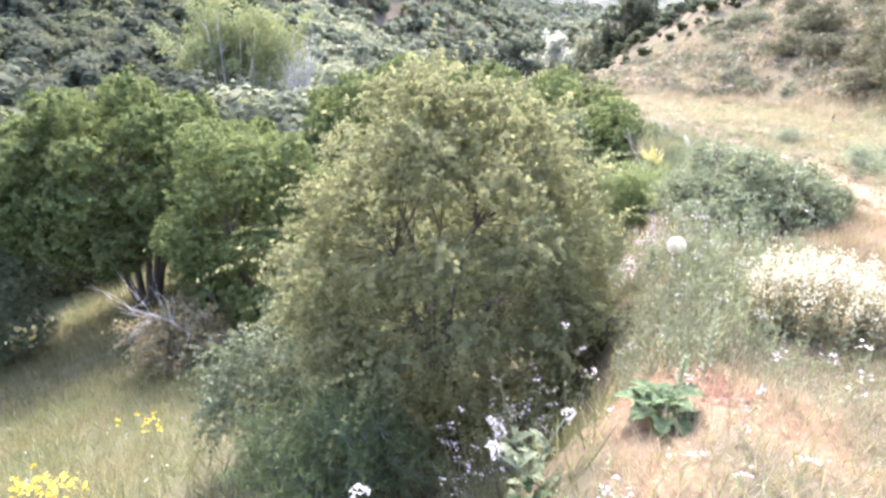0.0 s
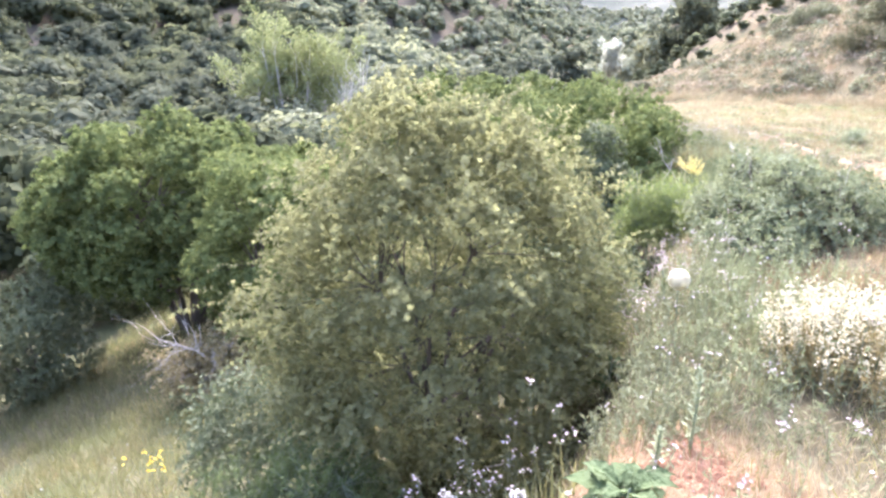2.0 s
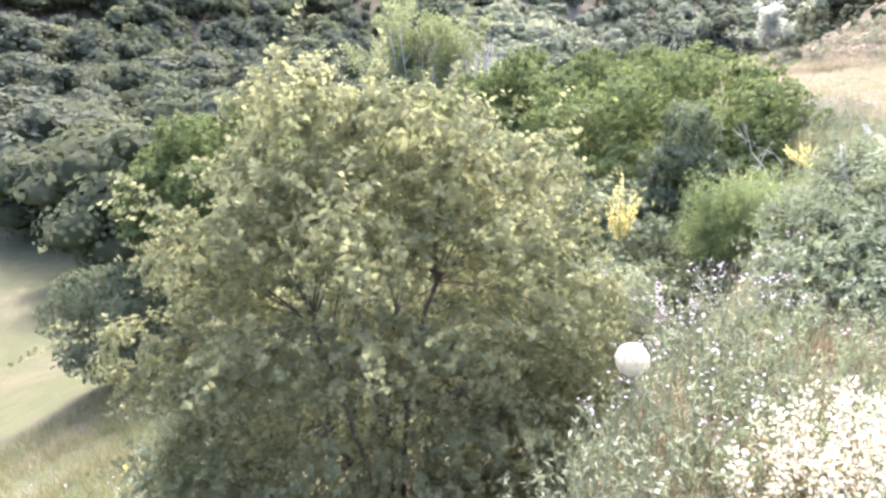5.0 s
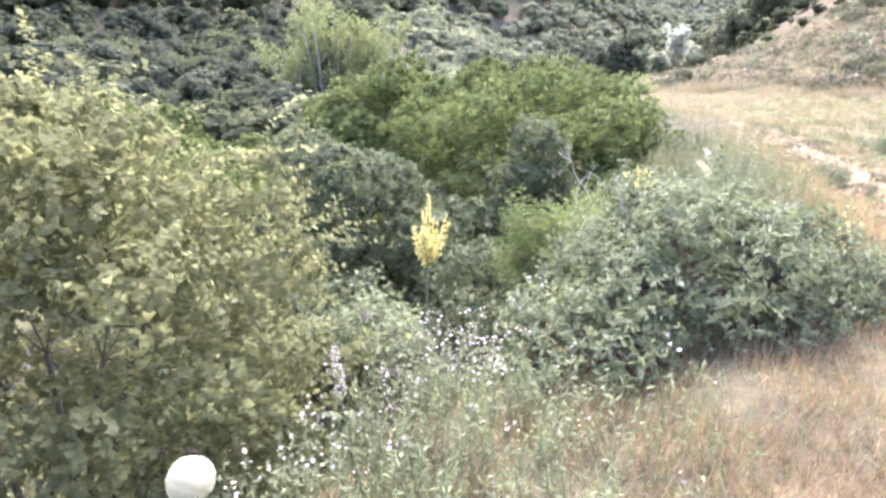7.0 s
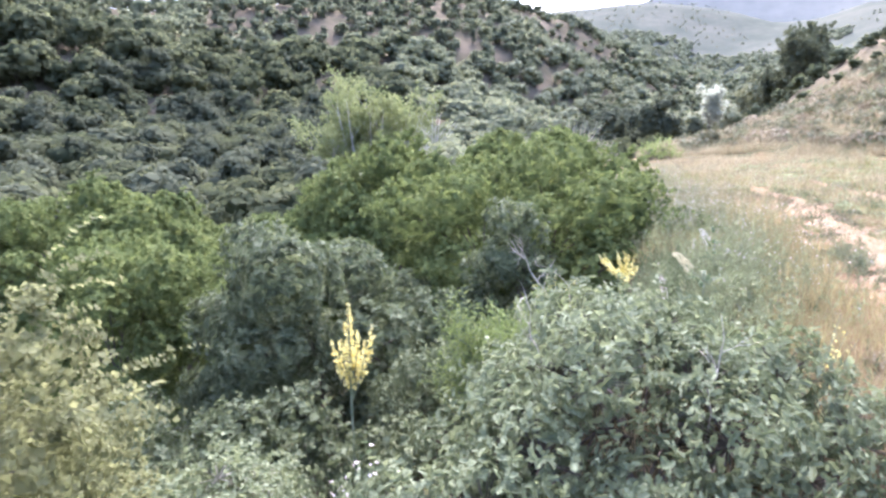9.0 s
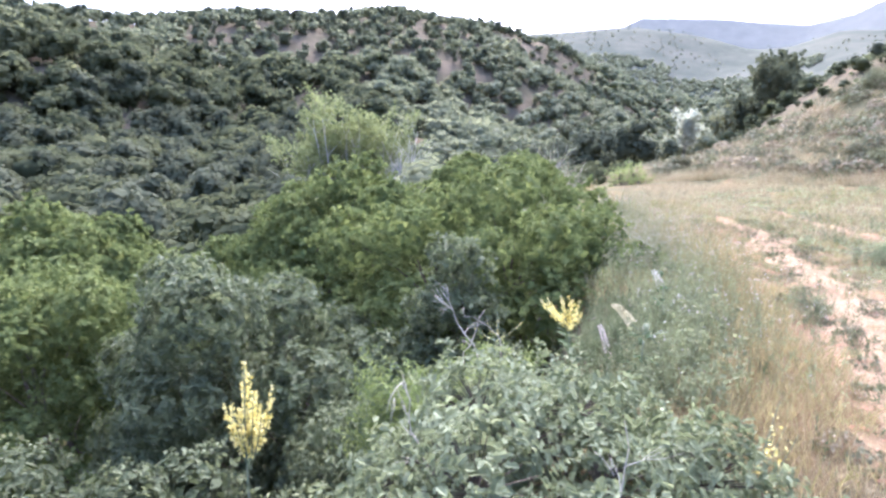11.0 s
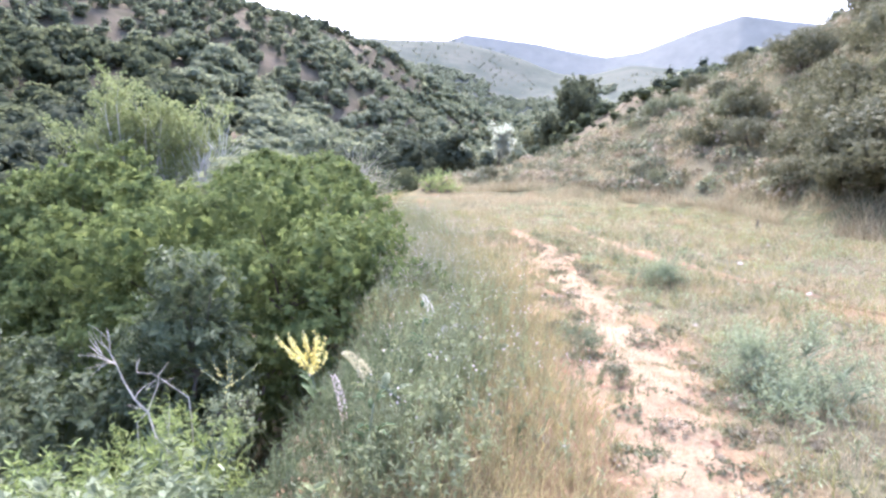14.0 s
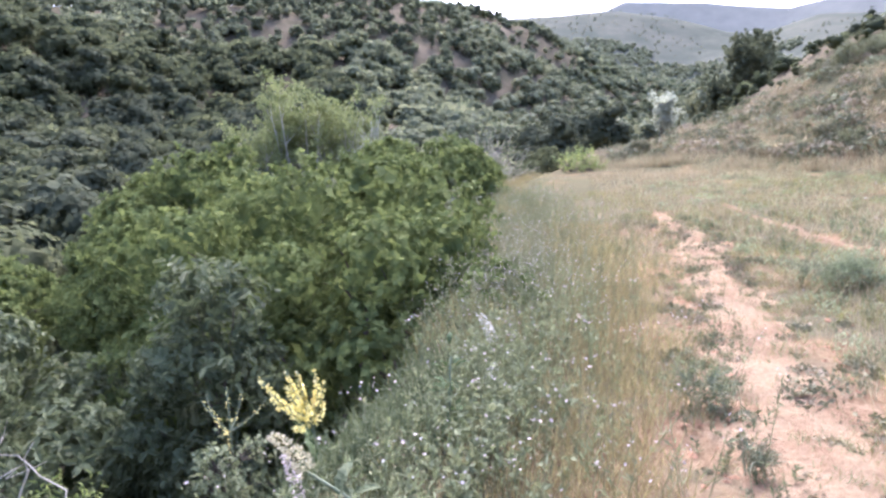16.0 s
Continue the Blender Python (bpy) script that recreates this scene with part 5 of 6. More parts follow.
blades("track_straw", x[1::2], y[1::2], 0.06, 0.0045, M_HAY, "short dry stubble on the worn track", rng, 0.8)
m = 330
y = 6.8 + 9 * rng.random(m)
x = np.interp(y, *TRACK_1[:2]) + 0.08 + 0.34 * rng.normal(size=m)
cushions("track_cushions", x[::2], y[::2], 0.085, 90, 0.028, M_OLIVE, "low dull green tufts on the worn track", rng, DIAMOND, 0.55)
cushions("track_cushions_dry", x[1::2], y[1::2], 0.08, 90, 0.028, M_DRYWEED, "low dry brownish tufts on the worn track", rng, DIAMOND, 0.5)
m = 900
x, y = 5.6 + 6.5 * rng.random(m), 7.0 + 14 * rng.random(m)
ok = off_track(x, y) > 0.05
cushions("ledge_herbs_low", x[ok], y[ok], 0.13, 46, 0.045, M_PALEWEED, "low pale green herb cushions in the dry grass", rng, SLIM, 0.6)
cushions("ledge_thorn", x[ok][::3] + 0.4, y[ok][::3] + 0.3, 0.16, 50, 0.05, M_OLIVE, "dull olive herb cushions in the dry grass", rng, SLIM, 0.5)
# the meadow below
x, y = spread_xy(42000, -9, 1.0, 1.0, 18, rng, 0.7, 0.8, 6)
ok = (left_of_edge(x, y) > 0.5) & ~((x > -0.3) & (y > 5.2) & (y < 9.5))
blades("meadow_grass", x[ok], y[ok], 0.3, 0.010, M_MEADOW, "tall green grass of the sloping meadow", rng, 0.4)
x, y = spread_xy(34000, -9, 0.5, 1.0, 16, rng, 0.05, 0.9, 9)
ok = (left_of_edge(x, y) > 0.9) & ~((x > -0.3) & (y > 5.2) & (y < 9.5))
blades("meadow_straw", x[ok], y[ok], 0.3, 0.006, M_HAY, "ripe straw-coloured grass in the meadow", rng, 0.4)
# tufts on the bank
u, v = 40 * rng.random(90000) ** 2.0 - 0.5, -18 + 36 * rng.random(90000)
ok = ripple(u, v, 0.9, 3) + 0.7 * ripple(u, v, 2.9, 6) > -0.15
x, y = bank_uv(u[ok], v[ok])
blades("bank_grass", x, y, 0.36, 0.011, M_STRAW, "dry grass tufts on the bank", rng, 0.45)
blades("bank_green", x[1::3] + 0.1, y[1::3], 0.28, 0.012, M_SCRUB, "greyish green grass and herbs on the bank", rng, 0.5)

# ---- single plants ----


def spike_of(p0, p1, bend, radius, n, size, tmpl, rng, taper=0.75):
    """Petals packed round a curved spike."""
    p0, p1, bend = (np.asarray(q, float) for q in (p0, p1, bend))
    t = rng.random(n)[:, None]
    axis = unit((p1 - p0)[None])[0]
    mid = (1 - t) ** 2 * p0 + 2 * t * (1 - t) * ((p0 + p1) / 2 + bend) + t**2 * p1
    w = unit(np.cross(rng.normal(size=(n, 3)), axis))
    pos = mid + w * radius * (1 - taper * t) * (0.6 + 0.5 * rng.random((n, 1)))
    return scatter(pos, w + 0.5 * axis + 0.3 * rng.normal(size=(n, 3)), size * (0.7 + 0.6 * rng.random(n)) * (1 - 0.4 * t[:, 0]), tmpl, rng, 0.5)


def big_leaf(length, width, curl, seed):
    """A broad leaf with a wavy toothed rim, a grooved midrib and a drooping tip."""
    rng = np.random.default_rng(seed)
    n, m = 10, 7
    t = np.linspace(0, 1, n)
    half = width / 2 * np.sin(np.pi * np.clip(t * 0.93 + 0.07, 0, 1)) ** 0.75
    half = half * (1 + 0.12 * np.where(np.arange(n) % 2, 1, -1))
    s = np.linspace(-1, 1, m)
    x = half[:, None] * s
    y = np.repeat((t * length)[:, None], m, 1)
    z = curl * length * (t - 1.3 * t**2)[:, None] + 0.35 * half[:, None] * np.abs(s) + 0.02 * length * rng.normal(size=(n, m))
    i, j = np.meshgrid(np.arange(n - 1), np.arange(m - 1), indexing="ij")
    a = i * m + j
    return np.stack([x, y, z], -1).reshape(-1, 3), np.stack([a, a + 1, a + m + 1, a + m], -1).reshape(-1, 4)


def place(v, x, y, z, turn, tilt, scale=1.0):
    m = (Matrix.Translation((x, y, z)) @ Matrix.Rotation(turn, 4, "Z") @ Matrix.Rotation(tilt, 4, "X")).to_3x3()
    return (v * scale) @ np.array(m).T + np.array([x, y, z])


def leaf_ring(ob, n, length, width, z, tilt, mat, rng, spread=0.03):
    for k in range(n):
        a = 2 * np.pi * k / n + 0.5 * rng.random()
        v, f = big_leaf(length * (0.7 + 0.5 * rng.random()), width * (0.7 + 0.5 * rng.random()), 0.5, int(rng.integers(1e6)))
        part("leaf", place(v, math.sin(-a) * spread, math.cos(a) * spread, z * (0.6 + 0.8 * rng.random()), a, tilt * (0.5 + rng.random())), f, mat, ob, smooth=True)


def mullein(x, y, top, seed, label, arms=11, spread=0.16, lean=(0, 0), fl=0.038, leafy=8, dense=55, fan=None):
    """A candelabra mullein: a leafy stalk, a tall middle spike and side spikes set with yellow flowers."""
    rng = np.random.default_rng(seed)
    gz = ground_z(x, y) - 0.02
    ob = empty("mullein", x, y, gz, label, "plant")
    h = top - gz
    tip = np.array([lean[0], lean[1], h])
    v, f = tube(bent((0, 0, 0), tip, 0.0, 8, rng, 0.015), np.linspace(0.013, 0.004, 8), 7)
    part("stalk", v, f, M_STEM, ob, smooth=True)
    lo = h - (0.74 if h > 0.9 else 0.5 * h)
    for k in range(arms + 1):
        if k == arms:
            p0, p1, w, n = tip * (lo + 0.25 * (h - lo)) / h, tip, np.zeros(3), int(dense * 2.2)
        else:
            a = 2 * np.pi * k / arms + 0.4 * rng.random()
            t0 = lo + (h - lo) * (0.05 + 0.3 * rng.random())
            p0 = tip * t0 / h
            r = spread * (0.6 + 0.5 * rng.random())
            p1 = p0 + np.array([math.cos(a) * r, math.sin(a) * r, (h - lo) * (0.35 + 0.25 * rng.random())])
            w, n = np.array([math.cos(a), math.sin(a), -0.5]) * 0.04, dense
            if fan:
                way = unit(np.array([math.cos(a) * r / spread + fan[0], math.sin(a) * r / spread + fan[1], 0.35 + 1.3 * rng.random()]))
                p0 = tip * (h - 0.3 + 0.05 * rng.random()) / h
                p1 = p0 + way * (0.21 + 0.13 * rng.random())
        t = np.linspace(0, 1, 6)[:, None]
        v, f = tube((1 - t) ** 2 * p0 + 2 * t * (1 - t) * ((p0 + p1) / 2 + w) + t**2 * p1, np.linspace(0.005, 0.002, 6), 5)
        arm = part("flower_spike", v, f, M_STEM, ob, smooth=True)
        v, f = spike_of(p0 + (p1 - p0) * 0.2, p1, w * 0.8, 0.017, n, fl, FLOWER, rng, 0.5)
        part("blossom", v, f, M_YELLOW, arm, "bright yellow blossom")
    for k in range(leafy):
        a = rng.random() * 6.28
        t = 0.05 + 0.5 * k / leafy
        v, f = big_leaf(0.24 * (1 - t), 0.09 * (1 - t), 0.35, int(rng.integers(1e6)))
        q = tip * t
        part("leaf", place(v, q[0], q[1], q[2], a, 0.5), f, M_BROADLEAF, ob, smooth=True)
    return ob


mullein(1.47, 7.05, 0.67, 101, "tall mullein with a candelabra of yellow flower spikes", 12, 0.14, lean=(-0.04, 0.01))
mullein(3.3, 8.95, 0.71, 102, "short mullein with a fan of pale yellow flower spikes", 13, 0.24, (-0.12, 0), fl=0.024, leafy=6, dense=58, fan=(-0.35, -0.25))
mullein(2.62, 9.22, 0.48, 104, "slender young mullein with few faded flowers", 5, 0.06, (0, 0), fl=0.018, leafy=4, dense=14, fan=(0, 0))


def yellow_sprig(x, y, top, seed):
    rng = np.random.default_rng(seed)
    gz = ground_z(x, y) - 0.02
    ob = empty("yellow_flower", x, y, gz, "sparse yellow-flowered stalks beside the oak shrub", "plant")
    for k in range(6):
        a = -0.9 + 1.8 * rng.random()
        end = np.array([math.cos(a) * 0.2 * rng.random() + 0.08, math.sin(a) * 0.2, (top - gz) * (0.65 + 0.35 * rng.random())])
        v, f = tube(bent((0, 0, 0), end, 0.1, 6, rng), np.linspace(0.003, 0.0015, 6), 4)
        st = part("stalk", v, f, M_STEM, ob)
        v, f = spike_of(end * 0.6, end, (0, 0, 0.02), 0.014, 12, 0.02, FLOWER, rng, 0.3)
        part("blossom", v, f, M_YELLOW, st, "yellow blossom")


yellow_sprig(3.92, 6.25, 0.98, 103)


def white_spike(x, y, z, length, way, seed, mat, label, radius=0.032, size=0.028, n=150, name="spike_flower"):
    """A flowering stalk that ends in a dense curved spike of pale petals with leaves below."""
    rng = np.random.default_rng(seed)
    way = np.asarray(way, float)
    foot_x, foot_y = x - way[0] * 0.5, y - way[1] * 0.5
    gz = ground_z(foot_x, foot_y) - 0.02
    ob = empty(name, foot_x, foot_y, gz, label, "flower")
    tip = np.array([x - foot_x, y - foot_y, z - gz])
    end = tip + np.array([way[0], way[1], way[2]]) * length
    v, f = tube(bent((0, 0, 0), tip, 0.05, 7, rng, 0.02), np.linspace(0.006, 0.004, 7), 6)
    part("stalk", v, f, M_STEM, ob, smooth=True)
    v, f = spike_of(tip, end, (0, 0, 0.25 * length), radius, n, size, DIAMOND, rng, 0.6)
    part("blossom", v, f, mat, ob)
    for k in range(7):
        a = rng.random() * 6.28
        t = 0.1 + 0.75 * k / 7
        v, f = big_leaf(0.13, 0.045, 0.5, int(rng.integers(1e6)))
        q = tip * t
        part("leaf", place(v, q[0], q[1], q[2], a, 0.6), f, M_DOWNY, ob, smooth=True)


white_spike(3.66, 8.0, 0.76, 0.17, (-0.7, -0.1, 0.75), 110, M_CREAM, "nodding creamy white flower spike on a leafy stalk", 0.026, 0.017, 420)
white_spike(3.545, 8.21, 0.4, 0.29, (-0.28, 0.0, 1.0), 111, M_LILAC, "upright whitish-lilac flower spike", 0.021, 0.015, 320)
white_spike(4.06, 9.75, 0.62, 0.2, (-0.45, 0.0, 0.9), 112, M_WHITE, "curved white flower spike at the edge of the track", 0.028, 0.018, 300)
white_spike(4.1, 9.2, 0.62, 0.1, (0.3, 0.0, 0.9), 113, M_WHITE, "small white flower spike on a grey-green stalk", 0.024, 0.016, n=150)
white_spike(1.68, 4.4, 0.45, 0.2, (-0.1, 0.0, 1.0), 114, M_LILAC, "pale pinkish-white flower spike beside the seed head", 0.017, 0.013, 180)
white_spike(0.44, 2.74, -0.2, 0.16, (-0.5, 0.1, 0.6), 115, M_WHITE, "white flower spike leaning over the slope", 0.024, 0.016, 200)
white_spike(0.66, 2.42, 0.12, 0.09, (0.5, 0.1, 0.4), 116, M_WHITE, "short white flower spike over broad leaves", 0.024, 0.016, n=150)
white_spike(0.36, 2.3, 0.0, 0.1, (-0.5, 0.0, 0.5), 117, M_WHITE, "short white flower spike over broad leaves", 0.024, 0.016, n=150)
white_spike(-0.22, 2.25, -0.22, 0.09, (-0.4, 0.0, 0.6), 118, M_WHITE, "small white flower spike in the shade", 0.03, n=60)
white_spike(2.2, 5.0, 0.3, 0.07, (0.1, 0.0, 1.0), 119, M_WHITE, "small white flower head among herbs", 0.022, 0.015, n=110)


def seed_head(x, y, z, r, seed, label):
    """A big round seed head: a ball of fine rays, each with a small parachute, on a hollow stalk."""
    rng = np.random.default_rng(seed)
    gz = ground_z(x, y) - 0.02
    ob = empty("seed_head", x, y, gz, label, "flower")
    c = np.array([0, 0, z - gz])
    v, f = tube(bent((0.02, 0, 0), c, 0.02, 7, rng, 0.02), np.linspace(0.004, 0.003, 7), 6)
    part("stalk", v, f, M_STEM, ob, smooth=True)
    i = np.arange(420)
    zz = 1 - 2 * (i + 0.5) / 420
    a = i * 2.39996
    d = np.stack([np.sqrt(1 - zz**2) * np.cos(a), np.sqrt(1 - zz**2) * np.sin(a), zz], 1)
    rays = sticks(c + d * r * 0.15, c + d * r * 0.9, 0.0006, 0.0005)
    pos = c + d * r * (0.86 + 0.08 * rng.random((420, 1)))
    side = unit(np.cross(d, rng.normal(size=d.shape)))
    tv, tf = FLOWER
    size = r * 0.34
    fv = pos[:, None] + size * (tv[None, :, 0, None] * side[:, None] + tv[None, :, 1, None] * np.cross(d, side)[:, None] + tv[None, :, 2, None] * d[:, None])
    fv = fv.reshape(-1, 3), (tf[None] + len(tv) * np.arange(420)[:, None, None]).reshape(-1, 3)
    v, f = joined([rays, fv])
    part("fluff", v, f, M_FLUFF, ob)


seed_head(1.56, 3.67, 0.62, 0.06, 120, "large round white salsify seed head on a stalk")
seed_head(2.15, 4.55, 0.38, 0.022, 121, "small round white seed head among herbs")


def cream_bush(x, y, top, rx, ry, seed):
    """A mound of upright stems, each ending in a cream flower plume."""
    rng = np.random.default_rng(seed)
    gz = ground_z(x, y) - 0.02
    ob = empty("cream_flower_bush", x, y, gz, "mounded bush thick with cream-white flower plumes", "shrub")
    n = 210
    a, r = rng.random(n) * 6.28, np.sqrt(rng.random(n))
    h = (top - gz) * (1 - 0.25 * r**2.5) * (0.66 + 0.42 * rng.random(n))
    tips = np.stack([np.cos(a) * r * rx, np.sin(a) * r * ry, h], 1)
    feet = tips * np.array([0.82, 0.82, 0.0])
    low = feet + (tips - feet) * 0.5 + np.array([0, 0, 0.02])
    v, f = joined([sticks(feet, low, 0.003, 0.0022), sticks(low, tips, 0.0022, 0.0015)])
    part("stemwork", v, f, M_STEM, ob)
    t = 0.1 + 0.7 * rng.random((n, 22))
    pos = feet[:, None] + (tips - feet)[:, None] * t[..., None]
    v, f = scatter(pos.reshape(-1, 3), rng.normal(size=(n * 22, 3)) + np.array([0, 0, 0.8]), 0.045, SLIM, rng, 0.2)
    part("foliage", v, f, M_HAY, ob)
    m = 28
    up = np.stack([np.cos(a) * 0.25 * r, np.sin(a) * 0.25 * r, np.ones(n)], 1)
    q = tips[:, None] + up[:, None] * (0.16 * (rng.random((n, m, 1)) - 0.65)) + rng.normal(size=(n, m, 3)) * 0.014
    v, f = scatter(q.reshape(-1, 3), rng.normal(size=(n * m, 3)) + np.array([0, 0, 0.6]), 0.015, WIDE, rng, 0.3)
    tagged(part("blossom", v, f, M_CREAM, ob, "cream-white flower plumes"), kind="stuff")


cream_bush(2.26, 3.22, 0.68, 0.44, 0.38, 122)


def rosette(x, y, n, length, width, seed, label, rise=0.12, tiers=2):
    rng = np.random.default_rng(seed)
    gz = ground_z(x, y) - 0.01
    ob = empty("broad_leaved_plant", x, y, gz, label, "plant")
    v, f = tube(bent((0, 0, 0), (0.01, 0.0, rise * tiers), 0.0, 5, rng), np.linspace(0.008, 0.004, 5), 6)
    part("stalk", v, f, M_STEM, ob, smooth=True)
    for k in range(tiers):
        leaf_ring(ob, n, length * (1 - 0.25 * k), width * (1 - 0.2 * k), rise * (k + 0.5), 0.1 + 0.25 * k, M_BROADLEAF, rng)


rosette(0.12, 2.4, 8, 0.160, 0.102, 130, "broad-leaved green plant at the edge of the red earth", 0.13, 3)
rosette(-0.12, 2.6, 7, 0.136, 0.085, 131, "broad-leaved green plant in the shade of the bush", 0.12, 2)
rosette(1.02, 2.24, 8, 0.17, 0.1, 132, "toothed green rosette beside a hole in the red earth", 0.045, 2)
rosette(0.5, 2.2, 7, 0.144, 0.068, 133, "pale green leafy plant with drooping leaves", 0.08, 2)
rosette(1.35, 4.2, 8, 0.128, 0.068, 135, "green leafy plant among the lilac flowers", 0.1, 2)
rosette(3.95, 8.9, 7, 0.128, 0.051, 136, "grey-green thistle-like plant at the edge", 0.12, 3)
rosette(3.7, 7.7, 7, 0.128, 0.043, 137, "grey-green leafy weed at the edge", 0.1, 3)


def woolly_spire(x, y, h, seed):
    """An upright grey stalk with narrow leaves in rings, closer towards the tip."""
    rng = np.random.default_rng(seed)
    gz = ground_z(x, y) - 0.01
    ob = empty("woolly_plant", x, y, gz, "upright woolly grey-green plant on the red earth", "plant")
    v, f = tube(bent((0, 0, 0), (0.01, 0.01, h), 0.0, 7, rng, 0.02), np.linspace(0.007, 0.004, 7), 6)
    part("stalk", v, f, M_PALEWEED, ob, smooth=True)
    for k in range(30):
        t = (0.12 + 0.88 * (k / 30) ** 0.8)
        v, f = big_leaf(0.06 * (1.15 - 0.8 * t), 0.018, 0.2, int(rng.integers(1e6)))
        part("leaf", place(v, 0.01 * t, 0.01 * t, h * t, k * 2.4, 0.5 + 0.4 * t), f, M_PALEWEED, ob, smooth=True)


woolly_spire(1.32, 2.56, 0.34, 134)
woolly_spire(1.17, 2.46, 0.16, 138)


def yellow_clump(x, y, h, seed, n=26):
    rng = np.random.default_rng(seed)
    gz = ground_z(x, y) - 0.02
    ob = empty("yellow_flower_clump", x, y, gz, "clump of bright yellow meadow flowers", "flower")
    tips = np.stack([0.14 * rng.normal(size=n), 0.10 * rng.normal(size=n), h * (0.8 + 0.3 * rng.random(n))], 1)
    v, f = sticks(tips * np.array([0.3, 0.3, 0]), tips, 0.002, 0.0012)
    part("stemwork", v, f, M_STEM, ob)
    pos = np.repeat(tips, 5, 0) + rng.normal(size=(n * 5, 3)) * 0.015
    v, f = scatter(pos, rng.normal(size=(n * 5, 3)), 0.03, FLOWER, rng, 3.0)
    part("blossom", v, f, M_DEEPYELLOW, ob)


yellow_clump(-3.3, 4.62, 0.45, 140, 44)
yellow_clump(-3.05, 4.5, 0.4, 141, 14)
yellow_clump(-2.79, 5.64, 0.42, 142, 9)
yellow_clump(-8.6, 11.6, 0.9, 143, 20)


def dead_branch(x, y, z, points, r, seed, label, twigs=14, spread=0.35, name="dead_branch"):
    """A bare weathered branch with forking twigs."""
    rng = np.random.default_rng(seed)
    ob = empty(name, x, y, z, label, "branch")
    p = np.asarray(points, float)
    t = np.linspace(0, 1, 9)
    along = np.stack([np.interp(t, np.linspace(0, 1, len(p)), p[:, k]) for k in range(3)], 1) + 0.01 * rng.normal(size=(9, 3))
    v, f = tube(along, np.linspace(r, r * 0.35, 9), 6)
    main = part("limb", v, f, M_DRYWOOD, ob, smooth=True)
    for k in range(twigs):
        q = along[int(rng.integers(2, 9))]
        d = 0.5 * unit(along[-1] - along[0]) + rng.normal(size=3) * 0.9 + np.array([0, 0, 0.3])
        end = q + unit(d) * spread * (0.4 + 0.8 * rng.random())
        pieces = [tube(bent(q, end, 0.1, 6, rng, 0.12), np.linspace(r * 0.45, r * 0.12, 6), 5)]
        for _ in range(2):
            e2 = end + (rng.normal(size=3) * 0.6 + unit(d)) * spread * 0.3
            pieces.append(tube(bent((q + end) / 2, e2, 0.1, 4, rng, 0.12), np.linspace(r * 0.25, r * 0.1, 4), 4))
        v, f = joined(pieces)
        part("twig", v, f, M_DRYWOOD, main)


low = ground_z(2.75, 7.8)
dead_branch(2.79, 7.8, low, [(0, 0, 0), (-0.06, 0, 0.45 - low), (-0.14, 0.01, 0.62 - low), (-0.25, 0.03, 0.77 - low), (-0.31, 0.03, 0.91 - low)], 0.008, 150, "pale bare dead branch forking above the broom", 7, 0.15)
low = ground_z(2.58, 7.9)
dead_branch(2.58, 7.9, low, [(0, 0, 0), (0.0, 0, 0.5 - low), (0.06, 0, 0.66 - low), (0.13, 0, 0.83 - low)], 0.0065, 151, "bare grey dead branch below the track edge", 3, 0.12)
low = ground_z(2.84, 7.95)
dead_branch(2.84, 7.95, low, [(0, 0, 0), (-0.02, -0.05, 0.56 - low), (-0.03, -0.05, 0.68 - low), (-0.14, -0.05, 0.76 - low), (-0.25, -0.05, 0.8 - low)], 0.0045, 157, "crooked grey dead twig bent over the broom", 1, 0.08)
dead_branch(1.95, 7.1, ground_z(1.95, 7.1), [(-0.3, 0, 0.2), (0, 0.1, 0.3), (0.35, 0.1, 0.3)], 0.005, 152, "tangle of grey dead twigs in the hollow", 16, 0.28)
dead_branch(2.78, 5.95, ground_z(2.78, 5.95), [(0.1, 0.1, 0.1), (0, 0, 0.5), (-0.05, 0.0, 0.72)], 0.004, 153, "dry pale twigs sticking out of the oak shrub", 7, 0.12)
dead_branch(3.45, 5.75, ground_z(3.45, 5.75), [(0, 0.05, 0.0), (0.0, 0, 0.4), (0.03, 0.0, 0.68)], 0.004, 154, "thin pale forked twig over the oak shrub", 2, 0.12)
dead_branch(-4.2, 9.0, ground_z(-4.2, 9.0), [(0.9, -0.4, 0.6), (0.4, -0.4, 1.0), (-0.2, -0.4, 1.15)], 0.014, 155, "grey dead branch lying over the brush", 16, 0.6)
dead_branch(0.75, 4.0, ground_z(0.75, 4.0), [(-0.2, 0.2, 0.1), (0.1, 0, 0.25), (0.45, -0.05, 0.22)], 0.008, 156, "pale dry twig under the thorny bush", 6, 0.2)

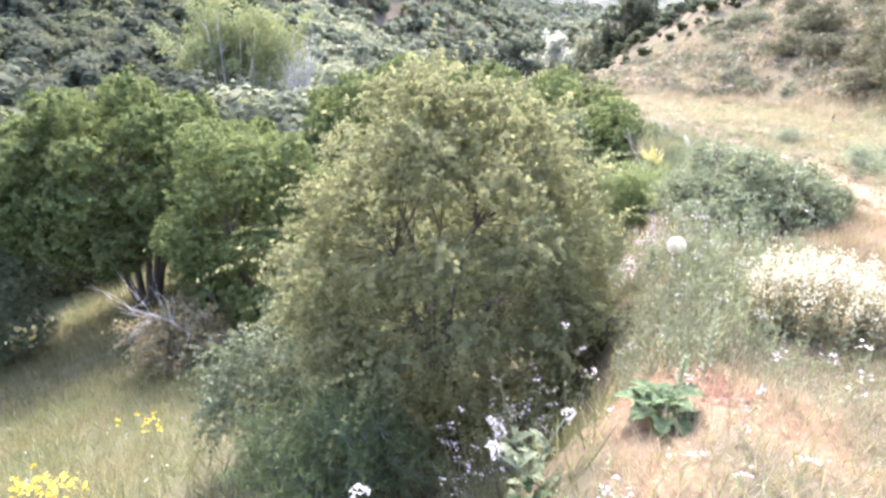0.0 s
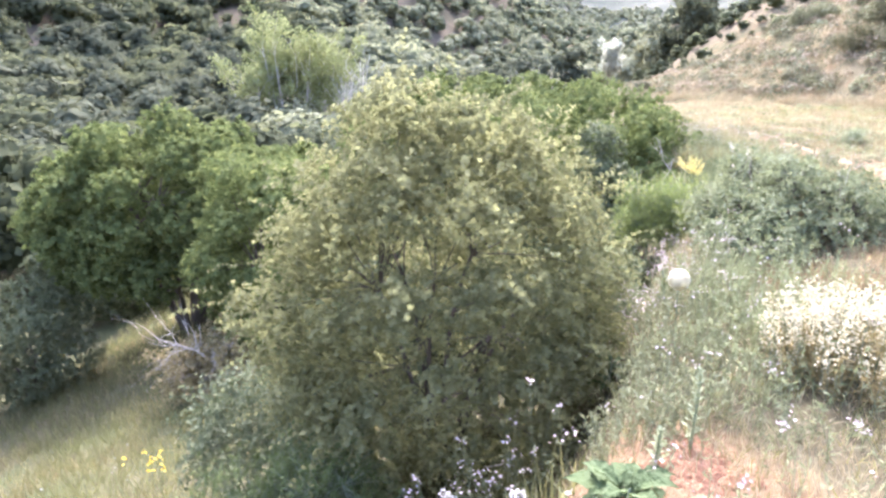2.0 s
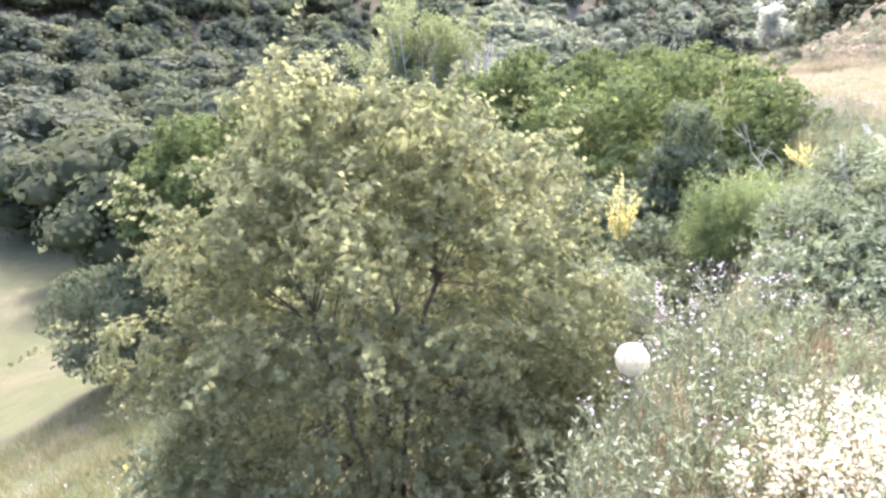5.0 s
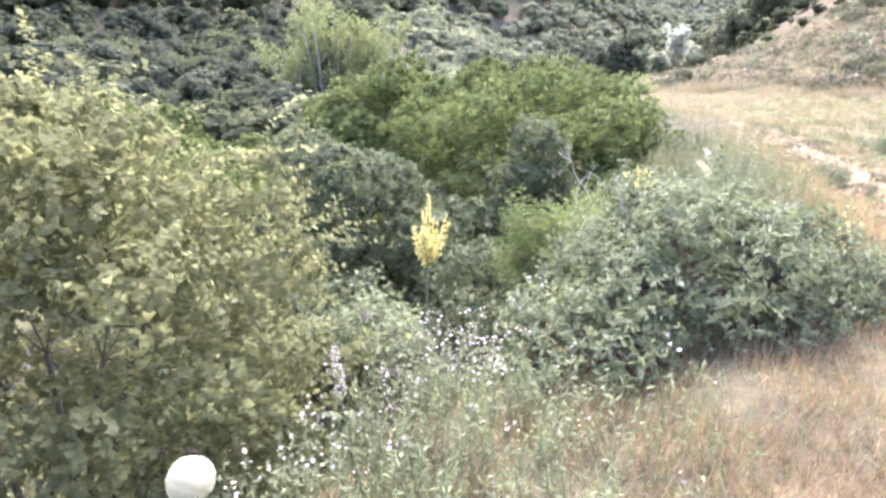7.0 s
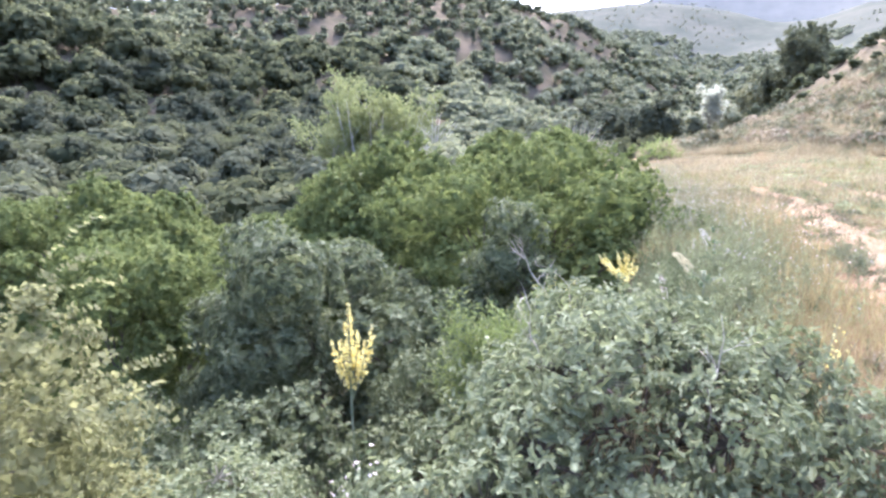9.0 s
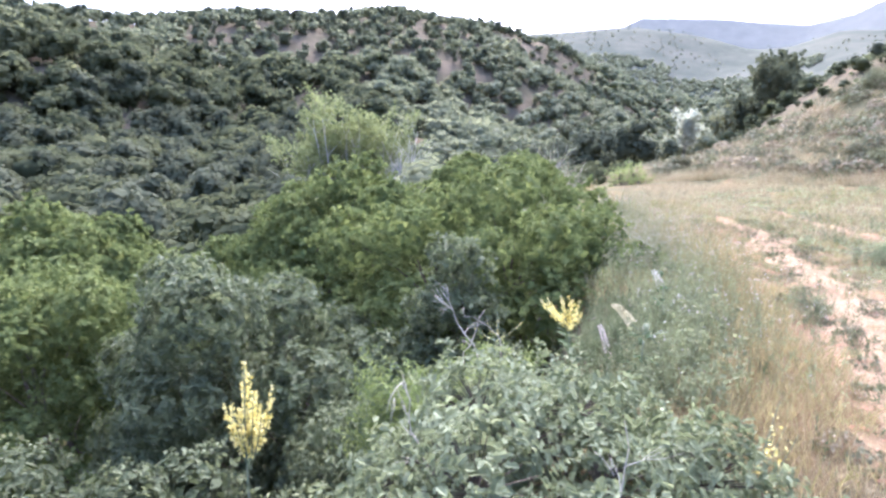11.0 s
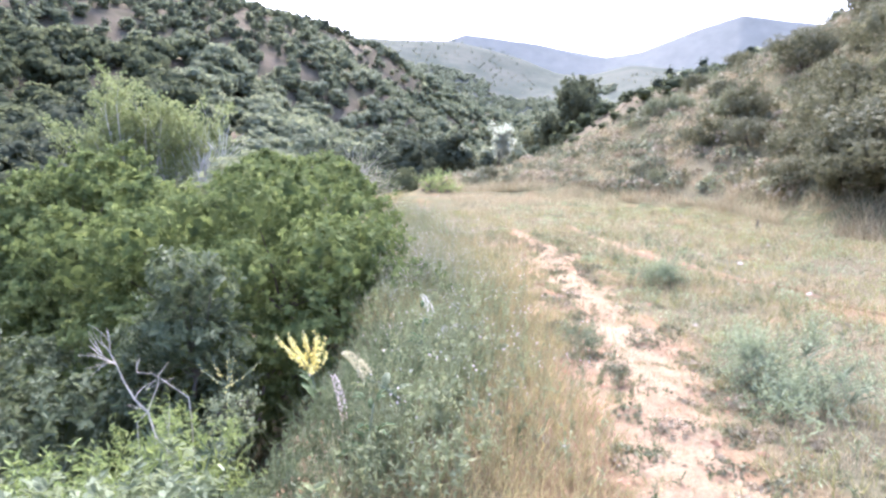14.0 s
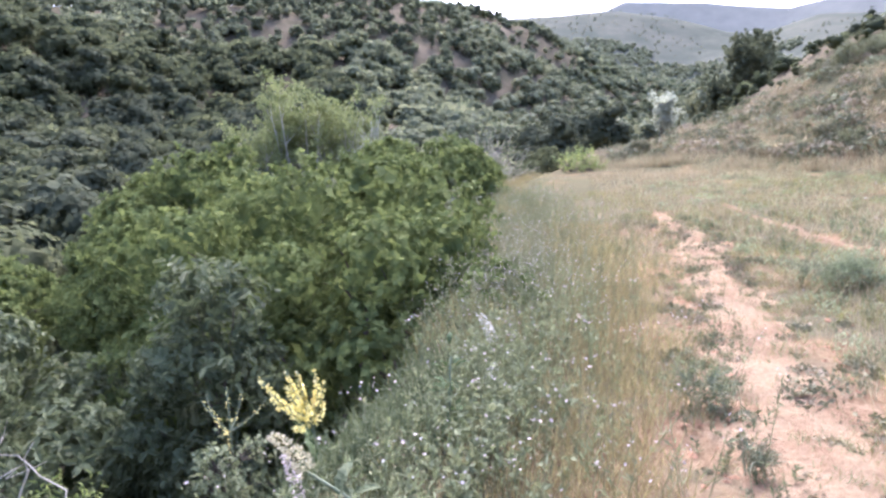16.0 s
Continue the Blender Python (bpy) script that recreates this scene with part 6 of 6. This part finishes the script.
# small post in the dry grass
v, f = tube([(0, 0, 0), (0.004, 0, 0.11), (0.01, 0.003, 0.22)], [0.018, 0.017, 0.015], 8)
px, py = 10.6, 16.5
ob = empty("post", px, py, ground_z(px, py) - 0.03, "short dark weathered wooden post in the grass", "post")
part("shaft", v, f, M_BARK, ob, smooth=True)

# ---- clods and stones on the earth ----


def lumps(name, x, y, size, mat, label, rng):
    """Rough little lumps, each with a shape of its own, half sunk into the ground."""
    tv = np.array([(0, 0, 1), (1, 0, 0.1), (0.5, 0.87, 0.2), (-0.5, 0.87, 0), (-1, 0, 0.2), (-0.5, -0.87, 0.1), (0.5, -0.87, 0), (0, 0, -0.6)], float)
    tf = np.array([(0, 1 + i, 1 + (i + 1) % 6) for i in range(6)] + [(7, 1 + (i + 1) % 6, 1 + i) for i in range(6)])
    n = len(x)
    s = size * (0.4 + 1.2 * rng.random(n) ** 2)
    a = rng.random(n) * 6.28
    q = tv[None] * (0.75 + 0.5 * rng.random((n, 8, 1))) * s[:, None, None] * np.array([1, 0.8, 0.6])
    v = np.stack([q[..., 0] * np.cos(a)[:, None] - q[..., 1] * np.sin(a)[:, None] + x[:, None], q[..., 0] * np.sin(a)[:, None] + q[..., 1] * np.cos(a)[:, None] + y[:, None], q[..., 2] + land(x, y)[:, None]], -1)
    f = tf[None] + 8 * np.arange(n)[:, None, None]
    tagged(new(name, mesh_np(name, v.reshape(-1, 3), f.reshape(-1, 3), mat)), label, "stones", kind="stuff")


rng = np.random.default_rng(160)
y = 5 + 11 * rng.random(900)
x = np.interp(y, TRACK_1[0], TRACK_1[1]) + 0.35 * rng.normal(size=900)
lumps("track_clods", x, y, 0.022, M_CLOD, "clods of red earth on the wheel track", rng)
# darker clods added where the earth has a hole; no pit is modelled
x, y = 1.31 + 0.09 * rng.normal(size=220), 2.46 + 0.09 * rng.normal(size=220)
lumps("red_clods", x, y, 0.024, M_PIT, "darker red clods set in place of a hole in the earth", rng)
x, y = 6 + 8 * rng.random(120), 8 + 12 * rng.random(120)
lumps("pale_stones", x, y, 0.04, M_STONE, "pale stones scattered in the dry grass", rng)
